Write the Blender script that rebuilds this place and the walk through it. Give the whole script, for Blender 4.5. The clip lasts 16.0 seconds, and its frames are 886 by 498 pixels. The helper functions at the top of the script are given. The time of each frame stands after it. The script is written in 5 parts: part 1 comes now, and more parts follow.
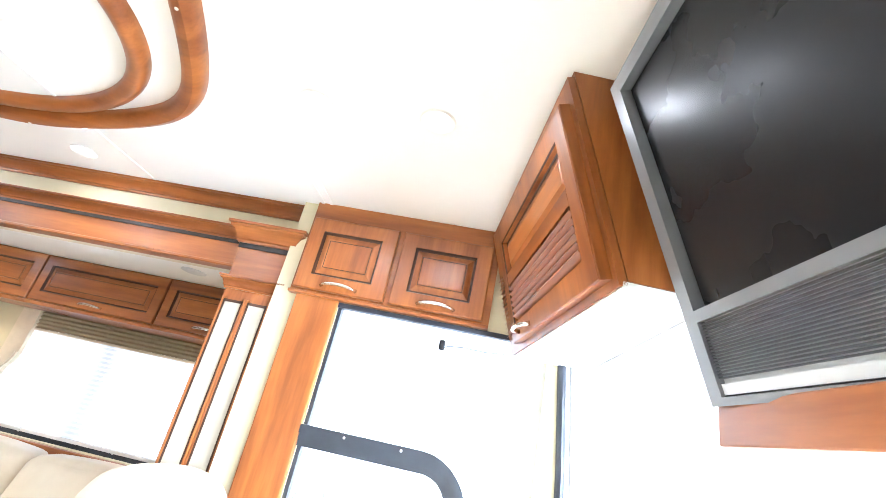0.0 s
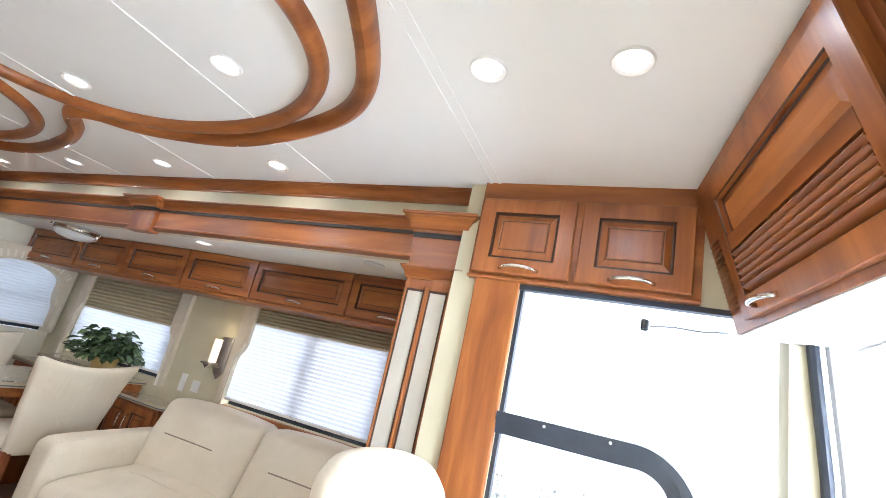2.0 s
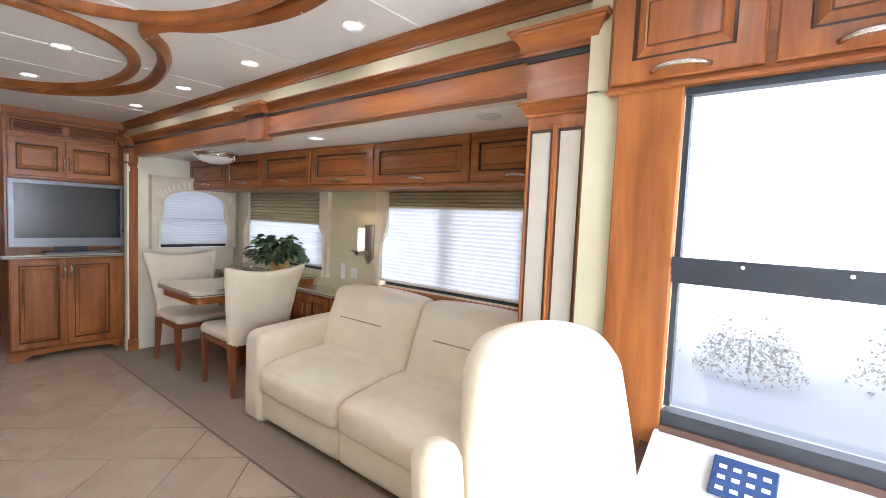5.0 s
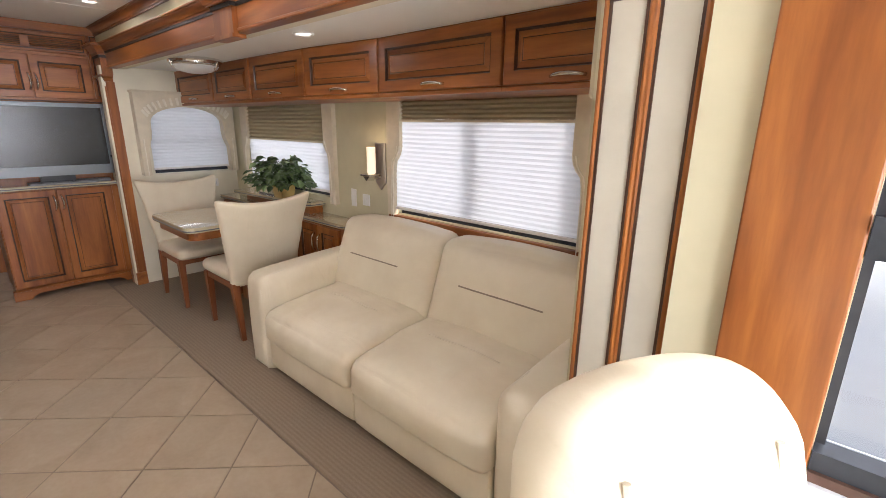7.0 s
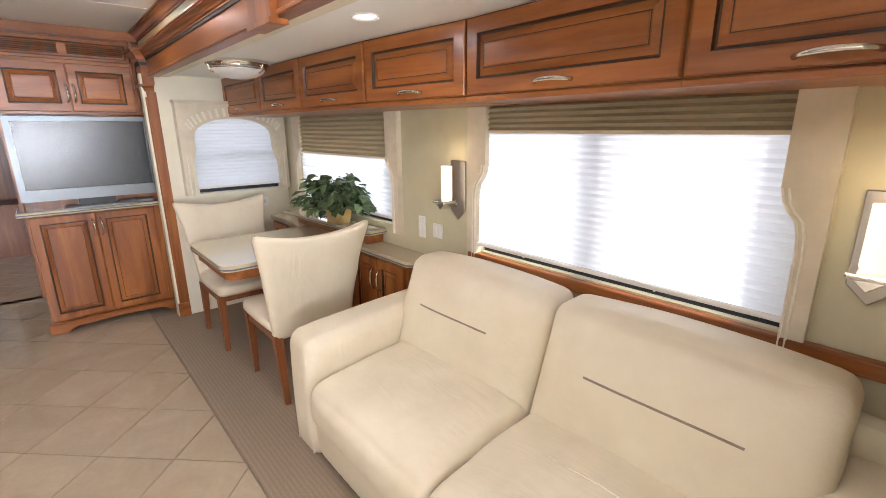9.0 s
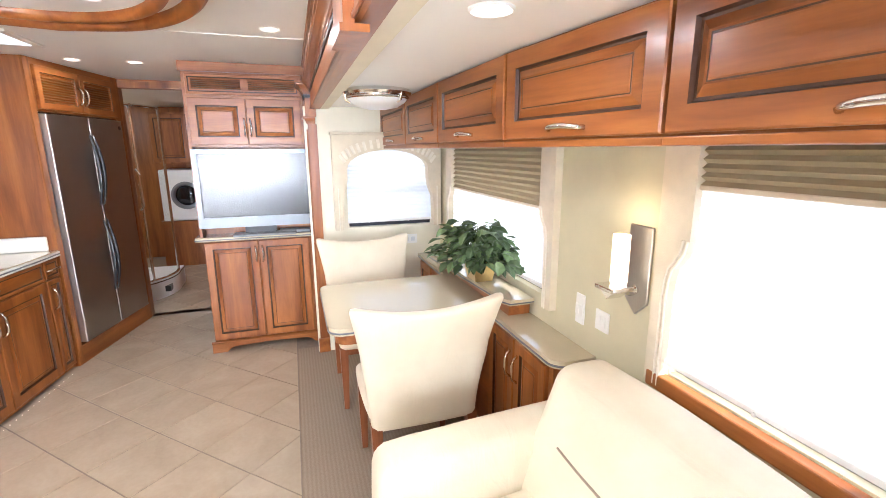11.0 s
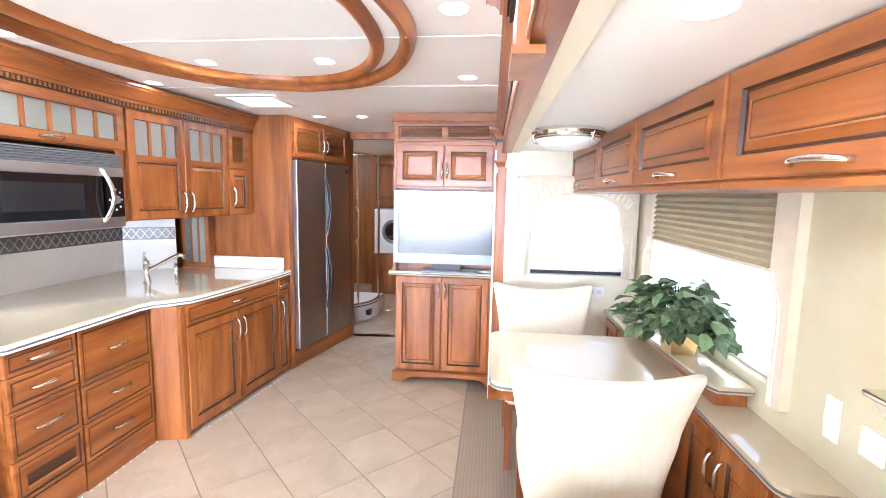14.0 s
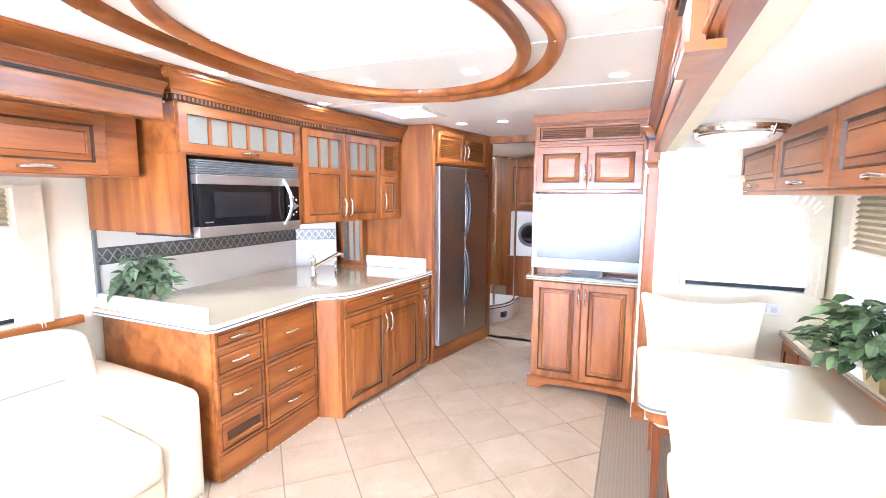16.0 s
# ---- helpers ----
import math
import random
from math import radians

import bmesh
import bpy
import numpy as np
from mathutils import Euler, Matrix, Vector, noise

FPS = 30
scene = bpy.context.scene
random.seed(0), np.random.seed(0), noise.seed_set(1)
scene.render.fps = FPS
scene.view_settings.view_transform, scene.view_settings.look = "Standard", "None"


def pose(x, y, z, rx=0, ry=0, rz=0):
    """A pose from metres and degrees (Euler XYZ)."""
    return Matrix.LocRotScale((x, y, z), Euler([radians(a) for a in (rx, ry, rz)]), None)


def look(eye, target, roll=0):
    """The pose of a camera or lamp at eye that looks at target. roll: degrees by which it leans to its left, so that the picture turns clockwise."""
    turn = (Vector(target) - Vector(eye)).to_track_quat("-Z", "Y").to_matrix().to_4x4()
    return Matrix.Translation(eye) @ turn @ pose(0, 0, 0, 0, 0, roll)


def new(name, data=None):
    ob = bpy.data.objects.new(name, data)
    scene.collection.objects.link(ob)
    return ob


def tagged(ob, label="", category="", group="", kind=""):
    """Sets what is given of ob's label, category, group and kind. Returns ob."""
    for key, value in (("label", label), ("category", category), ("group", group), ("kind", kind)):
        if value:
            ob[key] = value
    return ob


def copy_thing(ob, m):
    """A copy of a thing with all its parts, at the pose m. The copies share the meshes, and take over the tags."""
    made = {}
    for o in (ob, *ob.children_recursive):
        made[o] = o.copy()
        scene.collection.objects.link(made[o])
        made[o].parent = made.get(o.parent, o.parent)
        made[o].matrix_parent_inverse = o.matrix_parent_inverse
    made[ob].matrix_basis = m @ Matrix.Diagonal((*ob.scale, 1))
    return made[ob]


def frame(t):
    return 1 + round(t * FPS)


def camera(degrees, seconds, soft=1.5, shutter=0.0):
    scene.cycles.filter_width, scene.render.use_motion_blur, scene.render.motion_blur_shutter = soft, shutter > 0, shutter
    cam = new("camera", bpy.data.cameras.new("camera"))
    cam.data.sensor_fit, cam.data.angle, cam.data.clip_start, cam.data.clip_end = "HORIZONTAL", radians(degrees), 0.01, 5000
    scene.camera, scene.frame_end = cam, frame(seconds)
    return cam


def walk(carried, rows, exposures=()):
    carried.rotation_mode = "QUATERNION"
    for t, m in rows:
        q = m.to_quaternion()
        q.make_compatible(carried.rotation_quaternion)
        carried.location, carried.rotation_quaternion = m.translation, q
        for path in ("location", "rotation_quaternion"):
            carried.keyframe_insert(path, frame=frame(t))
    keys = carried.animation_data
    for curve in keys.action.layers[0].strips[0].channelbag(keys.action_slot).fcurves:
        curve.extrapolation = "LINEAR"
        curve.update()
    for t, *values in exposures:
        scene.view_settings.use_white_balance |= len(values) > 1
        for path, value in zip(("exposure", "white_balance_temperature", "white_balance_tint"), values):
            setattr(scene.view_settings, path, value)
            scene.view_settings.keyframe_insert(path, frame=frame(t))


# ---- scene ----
cam = camera(88.9, 16.0, 0.9)
PATH = [
    (0, (0.771, 0.298, 1.342), (0.549, 2.143, 2.082), 12.5),
    (0.5, (0.731, 0.323, 1.339), (0.353, 2.161, 2.032), 12.8),
    (1, (0.696, 0.341, 1.344), (0.154, 2.159, 1.977), 12.9),
    (1.5, (0.656, 0.361, 1.346), (-0.029, 2.148, 1.927), 13.0),
    (2, (0.624, 0.383, 1.335), (-0.189, 2.129, 1.874), 12.8),
    (2.5, (0.588, 0.392, 1.328), (-0.332, 2.105, 1.795), 11.7),
    (3, (0.562, 0.414, 1.322), (-0.471, 2.087, 1.689), 9.6),
    (3.5, (0.541, 0.426, 1.316), (-0.582, 2.061, 1.575), 7.1),
    (4, (0.534, 0.482, 1.298), (-0.668, 2.073, 1.458), 4.8),
    (4.5, (0.514, 0.563, 1.28), (-0.717, 2.139, 1.316), 3.4),
    (5, (0.507, 0.633, 1.347), (-0.753, 2.181, 1.217), 2.4),
    (5.2, (0.483, 0.637, 1.363), (-0.764, 2.189, 1.172), 2.4),
    (7.5, (0.057, 1.106, 1.407), (-1.246, 2.512, 0.837), 0.6),
    (8, (-0.112, 1.149, 1.417), (-1.424, 2.541, 0.835), 0.5),
    (8.5, (-0.295, 1.236, 1.421), (-1.655, 2.592, 0.863), -0.2),
    (9, (-0.442, 1.387, 1.439), (-1.897, 2.658, 0.923), -0.4),
    (11.3, (-0.991, 1.978, 1.531), (-2.89, 2.478, 1.149), -0.2),
    (11.5, (-1.0, 2.018, 1.48), (-2.923, 2.451, 1.136), -0.1),
    (12, (-1.034, 2.03, 1.506), (-2.983, 2.324, 1.168), -0.1),
    (12.5, (-1.094, 2.084, 1.476), (-3.067, 2.213, 1.179), 0.1),
    (13, (-1.09, 2.04, 1.498), (-3.07, 2.064, 1.216), 0.6),
    (13.5, (-1.101, 2.013, 1.504), (-3.082, 1.922, 1.246), 1.0),
    (14, (-1.106, 1.99, 1.506), (-3.081, 1.781, 1.268), 1.1),
    (14.5, (-1.118, 1.97, 1.513), (-3.074, 1.628, 1.273), 1.1),
    (15, (-1.118, 1.964, 1.524), (-3.043, 1.478, 1.279), 0.7),
    (15.5, (-1.139, 1.986, 1.53), (-3.015, 1.337, 1.283), 0.5),
    (16, (-1.092, 1.955, 1.527), (-2.921, 1.181, 1.286), 0.4),
]
EXPOSURES = [(0.0, 0.8, 5450, 10), (1.5, 0.2, 5450, 11), (3.0, -0.1, 5550, 12), (4.2, -0.04, 5600, 13), (5.2, -0.08, 5700, 14), (7.5, -0.3, 6300, 16), (8.2, 0.18, 6200, 15), (9.0, 0.32, 6100, 14),
             (11.3, 1.26, 5700, 13), (13.0, 1.50, 5450, 14), (15.0, 1.74, 5300, 14), (16.0, 1.90, 5250, 14)]
walk(cam, [(t, look(eye, target, roll)) for t, eye, target, roll in PATH], EXPOSURES)

# ---- daylight ----
SUN_FROM = Vector((0.60, 0.52, 0.55)).normalized()
world = bpy.data.worlds.new("daylight")
scene.world = world
world.use_nodes = True
sky = world.node_tree.nodes.new("ShaderNodeTexSky")
sky.sky_type, sky.sun_disc = "NISHITA", False
sky.sun_elevation = math.asin(SUN_FROM.z)
sky.sun_rotation = math.atan2(SUN_FROM.x, SUN_FROM.y)
world.node_tree.links.new(sky.outputs[0], world.node_tree.nodes["Background"].inputs[0])
world.node_tree.nodes["Background"].inputs[1].default_value = 0.15
sun = new("sun", bpy.data.lights.new("sun", "SUN"))
sun.data.energy, sun.data.angle, sun.data.color = 5.0, radians(0.6), (1.0, 0.95, 0.87)
sun.matrix_world = look(SUN_FROM * 20, (0, 0, 0))


def window_light(name, eye, target, w, h, watts, color=(0.93, 0.97, 1.0)):
    """Sky light in a window's opening."""
    lamp = new(name, bpy.data.lights.new(name, "AREA"))
    lamp.data.shape, lamp.data.size, lamp.data.size_y = "RECTANGLE", w, h
    lamp.data.energy, lamp.data.color = watts, color
    lamp.matrix_world = look(eye, target)
    return lamp


window_light("window_light", (-1.35, 3.17, 1.16), (-1.35, 2.0, 1.1), 1.3, 0.75, 1.1)
window_light("window_light", (-3.3, 3.17, 1.2), (-3.3, 2.0, 1.1), 1.2, 0.7, 1.8)
window_light("window_light", (-4.50, 2.59, 1.25), (-3.4, 2.57, 1.2), 0.6, 0.6, 1.8)
window_light("window_light", (-1.4, -1.08, 1.2), (-1.4, 0.0, 1.1), 1.5, 0.7, 15)
window_light("window_light", (-4.13, 0.40, 2.26), (-4.13, 0.40, 1.0), 0.34, 0.34, 5)


window_light("window_light", (2.03, 0.88, 1.3), (0.5, 0.88, 1.2), 2.0, 0.9, 115)


def lamp_light(eye, watts, radius=0.034, color=(1.0, 0.96, 0.9), target=None):
    lamp = new("lamp_light", bpy.data.lights.new("lamp_light", "AREA"))
    lamp.data.shape, lamp.data.size = "DISK", radius * 2
    lamp.data.energy, lamp.data.color = watts, color
    lamp.matrix_world = look(eye, target or (eye[0], eye[1] + 0.001, eye[2] - 1))

# ---- materials ----
class Mat:
    """A node material with a Principled surface and small builders."""

    def __init__(self, name, color=(0.8, 0.8, 0.8), rough=0.5, metal=0.0, **more):
        self.m = bpy.data.materials.new(name)
        self.m.use_nodes = True
        self.t = self.m.node_tree
        self.p = self.t.nodes["Principled BSDF"]
        self.p.inputs["Base Color"].default_value = (*color, 1)
        self.p.inputs["Roughness"].default_value = rough
        self.p.inputs["Metallic"].default_value = metal
        for key, value in more.items():
            self.p.inputs[key.replace("_", " ")].default_value = value

    def node(self, kind, **sets):
        n = self.t.nodes.new(kind)
        for key, value in sets.items():
            if key in n.inputs:
                n.inputs[key].default_value = value
        return n

    def link(self, a, b):
        self.t.links.new(a, b)

    def coords(self, scale=(1, 1, 1), space="Object", scatter=0.0):
        tc, mp = self.node("ShaderNodeTexCoord"), self.node("ShaderNodeMapping")
        mp.inputs["Scale"].default_value = scale
        self.link(tc.outputs[space], mp.inputs["Vector"])
        if scatter:
            info, mul = self.node("ShaderNodeObjectInfo"), self.node("ShaderNodeMath")
            mul.operation = "MULTIPLY"
            mul.inputs[1].default_value = scatter
            self.link(info.outputs["Random"], mul.inputs[0])
            comb = self.node("ShaderNodeCombineXYZ")
            for n in range(3):
                self.link(mul.outputs[0], comb.inputs[n])
            self.link(comb.outputs[0], mp.inputs["Location"])
        return mp.outputs[0]

    def noise(self, vec, scale, detail=4, rough=0.55, distort=0.0):
        n = self.node("ShaderNodeTexNoise", Scale=scale, Detail=detail, Roughness=rough, Distortion=distort)
        self.link(vec, n.inputs["Vector"])
        return n.outputs["Fac"]

    def ramp(self, fac, stops):
        r = self.node("ShaderNodeValToRGB")
        while len(r.color_ramp.elements) < len(stops):
            r.color_ramp.elements.new(0.5)
        for e, (at, c) in zip(r.color_ramp.elements, stops):
            e.position, e.color = at, (*c, 1)
        self.link(fac, r.inputs["Fac"])
        return r.outputs["Color"]

    def mix(self, fac, a, b, blend="MIX"):
        n = self.node("ShaderNodeMix")
        n.data_type, n.blend_type = "RGBA", blend
        for value, at in ((fac, 0), (a, 6), (b, 7)):
            if hasattr(value, "is_linked"):
                self.link(value, n.inputs[at])
            else:
                n.inputs[at].default_value = value if at == 0 else (*value, 1)
        return n.outputs[2]

    def base(self, socket):
        self.link(socket, self.p.inputs["Base Color"])
        return self

    def rough(self, socket, low, high):
        r = self.node("ShaderNodeMapRange")
        r.inputs["To Min"].default_value, r.inputs["To Max"].default_value = low, high
        self.link(socket, r.inputs["Value"])
        self.link(r.outputs[0], self.p.inputs["Roughness"])
        return self

    def bump(self, socket, strength, distance=0.01):
        b = self.node("ShaderNodeBump", Strength=strength, Distance=distance)
        self.link(socket, b.inputs["Height"])
        self.link(b.outputs[0], self.p.inputs["Normal"])
        return self


def wood(name, axis, dark, light):
    """Stained cherry, its grain along the axis."""
    w = Mat(name, light, 0.32, Coat_Weight=0.1, Coat_Roughness=0.2)
    stretch = [9.0, 9.0, 9.0]
    stretch[axis] = 0.9
    vec = w.coords(stretch, scatter=40.0)
    broad = w.noise(vec, 1.3, 3, 0.5, 0.6)
    fine = w.noise(vec, 11.0, 5, 0.6, 0.2)
    tone = w.ramp(broad, [(0.28, dark), (0.72, light)])
    grain = w.ramp(fine, [(0.35, (0.72, 0.68, 0.62)), (0.65, (1, 1, 1))])
    w.base(w.mix(0.55, tone, grain, "MULTIPLY"))
    return w.rough(fine, 0.26, 0.42).bump(fine, 0.05, 0.002).m


WOOD_D, WOOD_L = (0.18, 0.048, 0.0085), (0.43, 0.15, 0.033)
WOOD_X = wood("cherry_wood_x", 0, WOOD_D, WOOD_L)
WOOD_Y = wood("cherry_wood_y", 1, WOOD_D, WOOD_L)
WOOD_Z = wood("cherry_wood_z", 2, WOOD_D, WOOD_L)
# glaze lines of the doors; also the painted shade of louvres, vents and slot
GLAZE_AND_SHADE = Mat("dark_glaze_and_shade", (0.055, 0.02, 0.008), 0.45).m
ROPE = Mat("black_rope_trim", (0.02, 0.016, 0.013), 0.5).m
LEGWOOD = wood("chair_leg_wood", 2, (0.17, 0.05, 0.016), (0.3, 0.1, 0.035))


def plain(name, color, rough, amount=0.06, scale=6.0, bump=0.03, metal=0.0, fine=90.0, **more):
    p = Mat(name, color, rough, metal, **more)
    vec = p.coords((1, 1, 1), scatter=20.0)
    low = tuple(c * (1 - amount) for c in color)
    high = tuple(min(1.0, c * (1 + amount)) for c in color)
    broad, grain = p.noise(vec, scale, 4), p.noise(vec, fine, 3)
    p.base(p.ramp(broad, [(0.3, low), (0.7, high)]))
    return p.rough(broad, max(0.02, rough - 0.06), rough + 0.06).bump(grain, bump, 0.003).m


CEILING = plain("white_ceiling_vinyl", (0.86, 0.86, 0.83), 0.55, 0.02, 2.0, 0.06, fine=160)
SAGE = plain("sage_wallpaper", (0.58, 0.53, 0.36), 0.65, 0.06, 5.0, 0.12, fine=120)
CREAMWALL = plain("cream_wallpaper", (0.74, 0.69, 0.55), 0.65, 0.05, 5.0, 0.1, fine=120)
SAGEFAB = plain("sage_padded_fabric", (0.5, 0.445, 0.3), 0.85, 0.07, 14.0, 0.25, fine=220, Sheen_Weight=0.2)
FABRIC = plain("cream_valance_fabric", (0.66, 0.58, 0.44), 0.85, 0.07, 14.0, 0.25, fine=220, Sheen_Weight=0.2)
INSET = plain("beige_inset_fabric", (0.5, 0.46, 0.37), 0.8, 0.05, 10.0, 0.15)
TRIMFAB = plain("striped_trim_fabric", (0.78, 0.72, 0.6), 0.8, 0.08, 30.0, 0.2)
LEATHER = Mat("cream_leather", (0.74, 0.66, 0.53), 0.42)
_v = LEATHER.coords((1, 1, 1), scatter=10.0)
_w = LEATHER.noise(LEATHER.coords((1.0, 4.0, 1.5), scatter=10.0), 3.2, 3, 0.5, 1.2)
LEATHER.base(LEATHER.ramp(LEATHER.noise(_v, 4.0, 4), [(0.3, (0.65, 0.56, 0.415)), (0.7, (0.73, 0.65, 0.5))]))
LEATHER.rough(LEATHER.noise(_v, 30.0, 3), 0.36, 0.5)
_b1 = LEATHER.node("ShaderNodeBump", Strength=0.22, Distance=0.02)
LEATHER.link(_w, _b1.inputs["Height"])
_b2 = LEATHER.node("ShaderNodeBump", Strength=0.12, Distance=0.003)
LEATHER.link(LEATHER.noise(_v, 160.0, 3), _b2.inputs["Height"])
LEATHER.link(_b1.outputs[0], _b2.inputs["Normal"])
LEATHER.link(_b2.outputs[0], LEATHER.p.inputs["Normal"])
LEATHER = LEATHER.m
SEAM = plain("leather_seam", (0.28, 0.22, 0.16), 0.7, 0.1, 20)
PIPING = plain("leather_piping", (0.68, 0.6, 0.47), 0.5, 0.05, 20)
STONE = Mat("cream_solid_surface", (0.72, 0.65, 0.5), 0.12, Coat_Weight=1.0, Coat_Roughness=0.03)
_v = STONE.coords((1, 1, 1), scatter=5.0)
STONE.base(STONE.ramp(STONE.noise(_v, 220.0, 2, 0.8), [(0.35, (0.50, 0.425, 0.29)), (0.6, (0.56, 0.485, 0.34))]))
STONE = STONE.rough(STONE.noise(_v, 5.0, 3), 0.08, 0.18).m
WHITESTONE = plain("white_solid_surface", (0.8, 0.78, 0.72), 0.2, 0.03, 5)
GREYLINE = plain("grey_counter_inlay", (0.12, 0.12, 0.13), 0.3, 0.05, 5)
TILE = Mat("beige_floor_tile", (0.62, 0.5, 0.36), 0.1)
_v = TILE.coords((1, 1, 1), "Object", scatter=30.0)
_c = TILE.ramp(TILE.noise(_v, 3.2, 5, 0.6, 0.8), [(0.3, (0.37, 0.285, 0.2)), (0.7, (0.45, 0.355, 0.255))])
TILE.base(TILE.mix(0.35, _c, TILE.ramp(TILE.noise(_v, 45.0, 3), [(0.4, (0.9, 0.88, 0.85)), (0.6, (1, 1, 1))]), "MULTIPLY"))
TILE = TILE.rough(TILE.noise(_v, 12.0, 3), 0.025, 0.06).m
GROUT = plain("brown_grout", (0.2, 0.15, 0.11), 0.85, 0.15, 40, 0.3)
CARPET = Mat("brown_ribbed_carpet", (0.27, 0.2, 0.14), 0.95)
_v = CARPET.coords((1, 1, 1))
_wv = CARPET.node("ShaderNodeTexWave", Scale=16.0, Distortion=1.2, Detail=2.0)
_wv.bands_direction = "Y"
CARPET.link(_v, _wv.inputs["Vector"])
_n = CARPET.noise(_v, 260.0, 3, 0.7)
CARPET.base(CARPET.mix(0.5, CARPET.ramp(_wv.outputs["Fac"], [(0.2, (0.275, 0.205, 0.14)), (0.8, (0.305, 0.23, 0.16))]), CARPET.ramp(_n, [(0.3, (0.5, 0.48, 0.45)), (0.7, (1, 1, 1))]), "MULTIPLY"))
CARPET = CARPET.bump(_n, 0.5, 0.006).m
CHROME = plain("polished_nickel", (0.78, 0.77, 0.75), 0.14, 0.02, 30, 0.0, 1.0)
BRUSHED = Mat("stainless_steel", (0.5, 0.48, 0.45), 0.28, 1.0)
_n = BRUSHED.noise(BRUSHED.coords((1, 1, 0.02)), 900.0, 2)
BRUSHED.base(BRUSHED.ramp(_n, [(0.3, (0.44, 0.415, 0.385)), (0.7, (0.49, 0.465, 0.435))]))
BRUSHED = BRUSHED.rough(_n, 0.36, 0.42).m
SILVER = plain("silver_plastic", (0.21, 0.22, 0.235), 0.3, 0.03, 5, 0.01, 0.4)
BLACKPL = plain("black_plastic", (0.018, 0.018, 0.02), 0.35, 0.1, 10)
SCREEN = Mat("dark_lcd_screen", (0.012, 0.012, 0.014), 0.22, Specular_IOR_Level=1.0)
SCREEN = SCREEN.rough(SCREEN.noise(SCREEN.coords(), 4.0), 0.2, 0.26).m
DULLSCREEN = plain("dark_matte_screen", (0.01, 0.01, 0.011), 0.28, 0.05, 5, 0.0, Specular_IOR_Level=0.2)
BLACKGLASS = plain("black_glass", (0.008, 0.008, 0.009), 0.06, 0.1, 5, 0.0)
ALU = plain("black_window_frame", (0.035, 0.04, 0.05), 0.35, 0.15, 20, 0.02, 0.3)
SPLASH = plain("cream_backsplash", (0.78, 0.75, 0.68), 0.25, 0.02, 3, 0.02)
PEWTER = plain("pewter_border_tile", (0.16, 0.155, 0.145), 0.4, 0.2, 25, 0.1, 0.5)
PEWTERL = plain("pewter_relief", (0.42, 0.41, 0.38), 0.35, 0.1, 25, 0.1, 0.6)
BRASS = plain("brushed_brass", (0.55, 0.4, 0.17), 0.35, 0.15, 12, 0.05, 0.9)
WHITEPL = plain("white_plastic", (0.8, 0.79, 0.76), 0.35, 0.02, 5, 0.01)
GREYPL = plain("light_grey_plastic", (0.62, 0.64, 0.66), 0.45, 0.04, 12, 0.1)
BLUEPL = plain("blue_keypad", (0.02, 0.045, 0.13), 0.4, 0.1, 12)
DARKBROWN = plain("dark_brown_trim", (0.09, 0.045, 0.03), 0.5, 0.1, 12)


def leaf_material(name, a, b):
    m = Mat(name, a, 0.38)
    info = m.node("ShaderNodeNewGeometry")
    m.base(m.mix(0.35, m.ramp(info.outputs["Random Per Island"], [(0.0, a), (0.6, b), (1.0, tuple(c * 1.9 for c in b))]),
                 m.ramp(m.noise(m.coords(), 60.0), [(0.4, (0.7, 0.75, 0.6)), (0.6, (1, 1, 1))]), "MULTIPLY"))
    m.p.inputs["Subsurface Weight"].default_value = 0.0
    return m.m


LEAF = leaf_material("silk_ivy_leaf", (0.045, 0.076, 0.031), (0.115, 0.168, 0.074))
VARLEAF = leaf_material("variegated_leaf", (0.11, 0.16, 0.09), (0.19, 0.26, 0.15))
STEM = plain("plant_stem", (0.06, 0.09, 0.03), 0.7)


def glow(name, color, strength):
    m = Mat(name, color, 0.4)
    m.p.inputs["Emission Color"].default_value = (*color, 1)
    m.p.inputs["Emission Strength"].default_value = strength
    return m.m


LAMPGLOW = glow("lamp_diffuser", (1.0, 0.93, 0.8), 5.0)
SCONCEGLOW = glow("sconce_glass", (1.0, 0.85, 0.62), 0.85)


def sheer(name, color, share):
    """A woven blind that lets light through."""
    m = Mat(name, color, 0.8)
    n = m.t.nodes
    tr = m.node("ShaderNodeBsdfTranslucent")
    tr.inputs["Color"].default_value = (*color, 1)
    mx = m.node("ShaderNodeMixShader")
    mx.inputs[0].default_value = share
    m.link(m.p.outputs[0], mx.inputs[1])
    m.link(tr.outputs[0], mx.inputs[2])
    m.link(mx.outputs[0], n["Material Output"].inputs[0])
    vec = m.coords()
    return m.bump(m.noise(vec, 150.0, 3), 0.15, 0.002).m


BLIND = sheer("white_day_shade", (0.80, 0.84, 0.9), 0.31)
NIGHTSHADE = sheer("taupe_pleated_shade", (0.36, 0.295, 0.185), 0.07)


def pane(name, tint=(1, 1, 1), rough=0.0):
    m = Mat(name, tint, rough, Transmission_Weight=1.0, IOR=1.45)
    return m.m


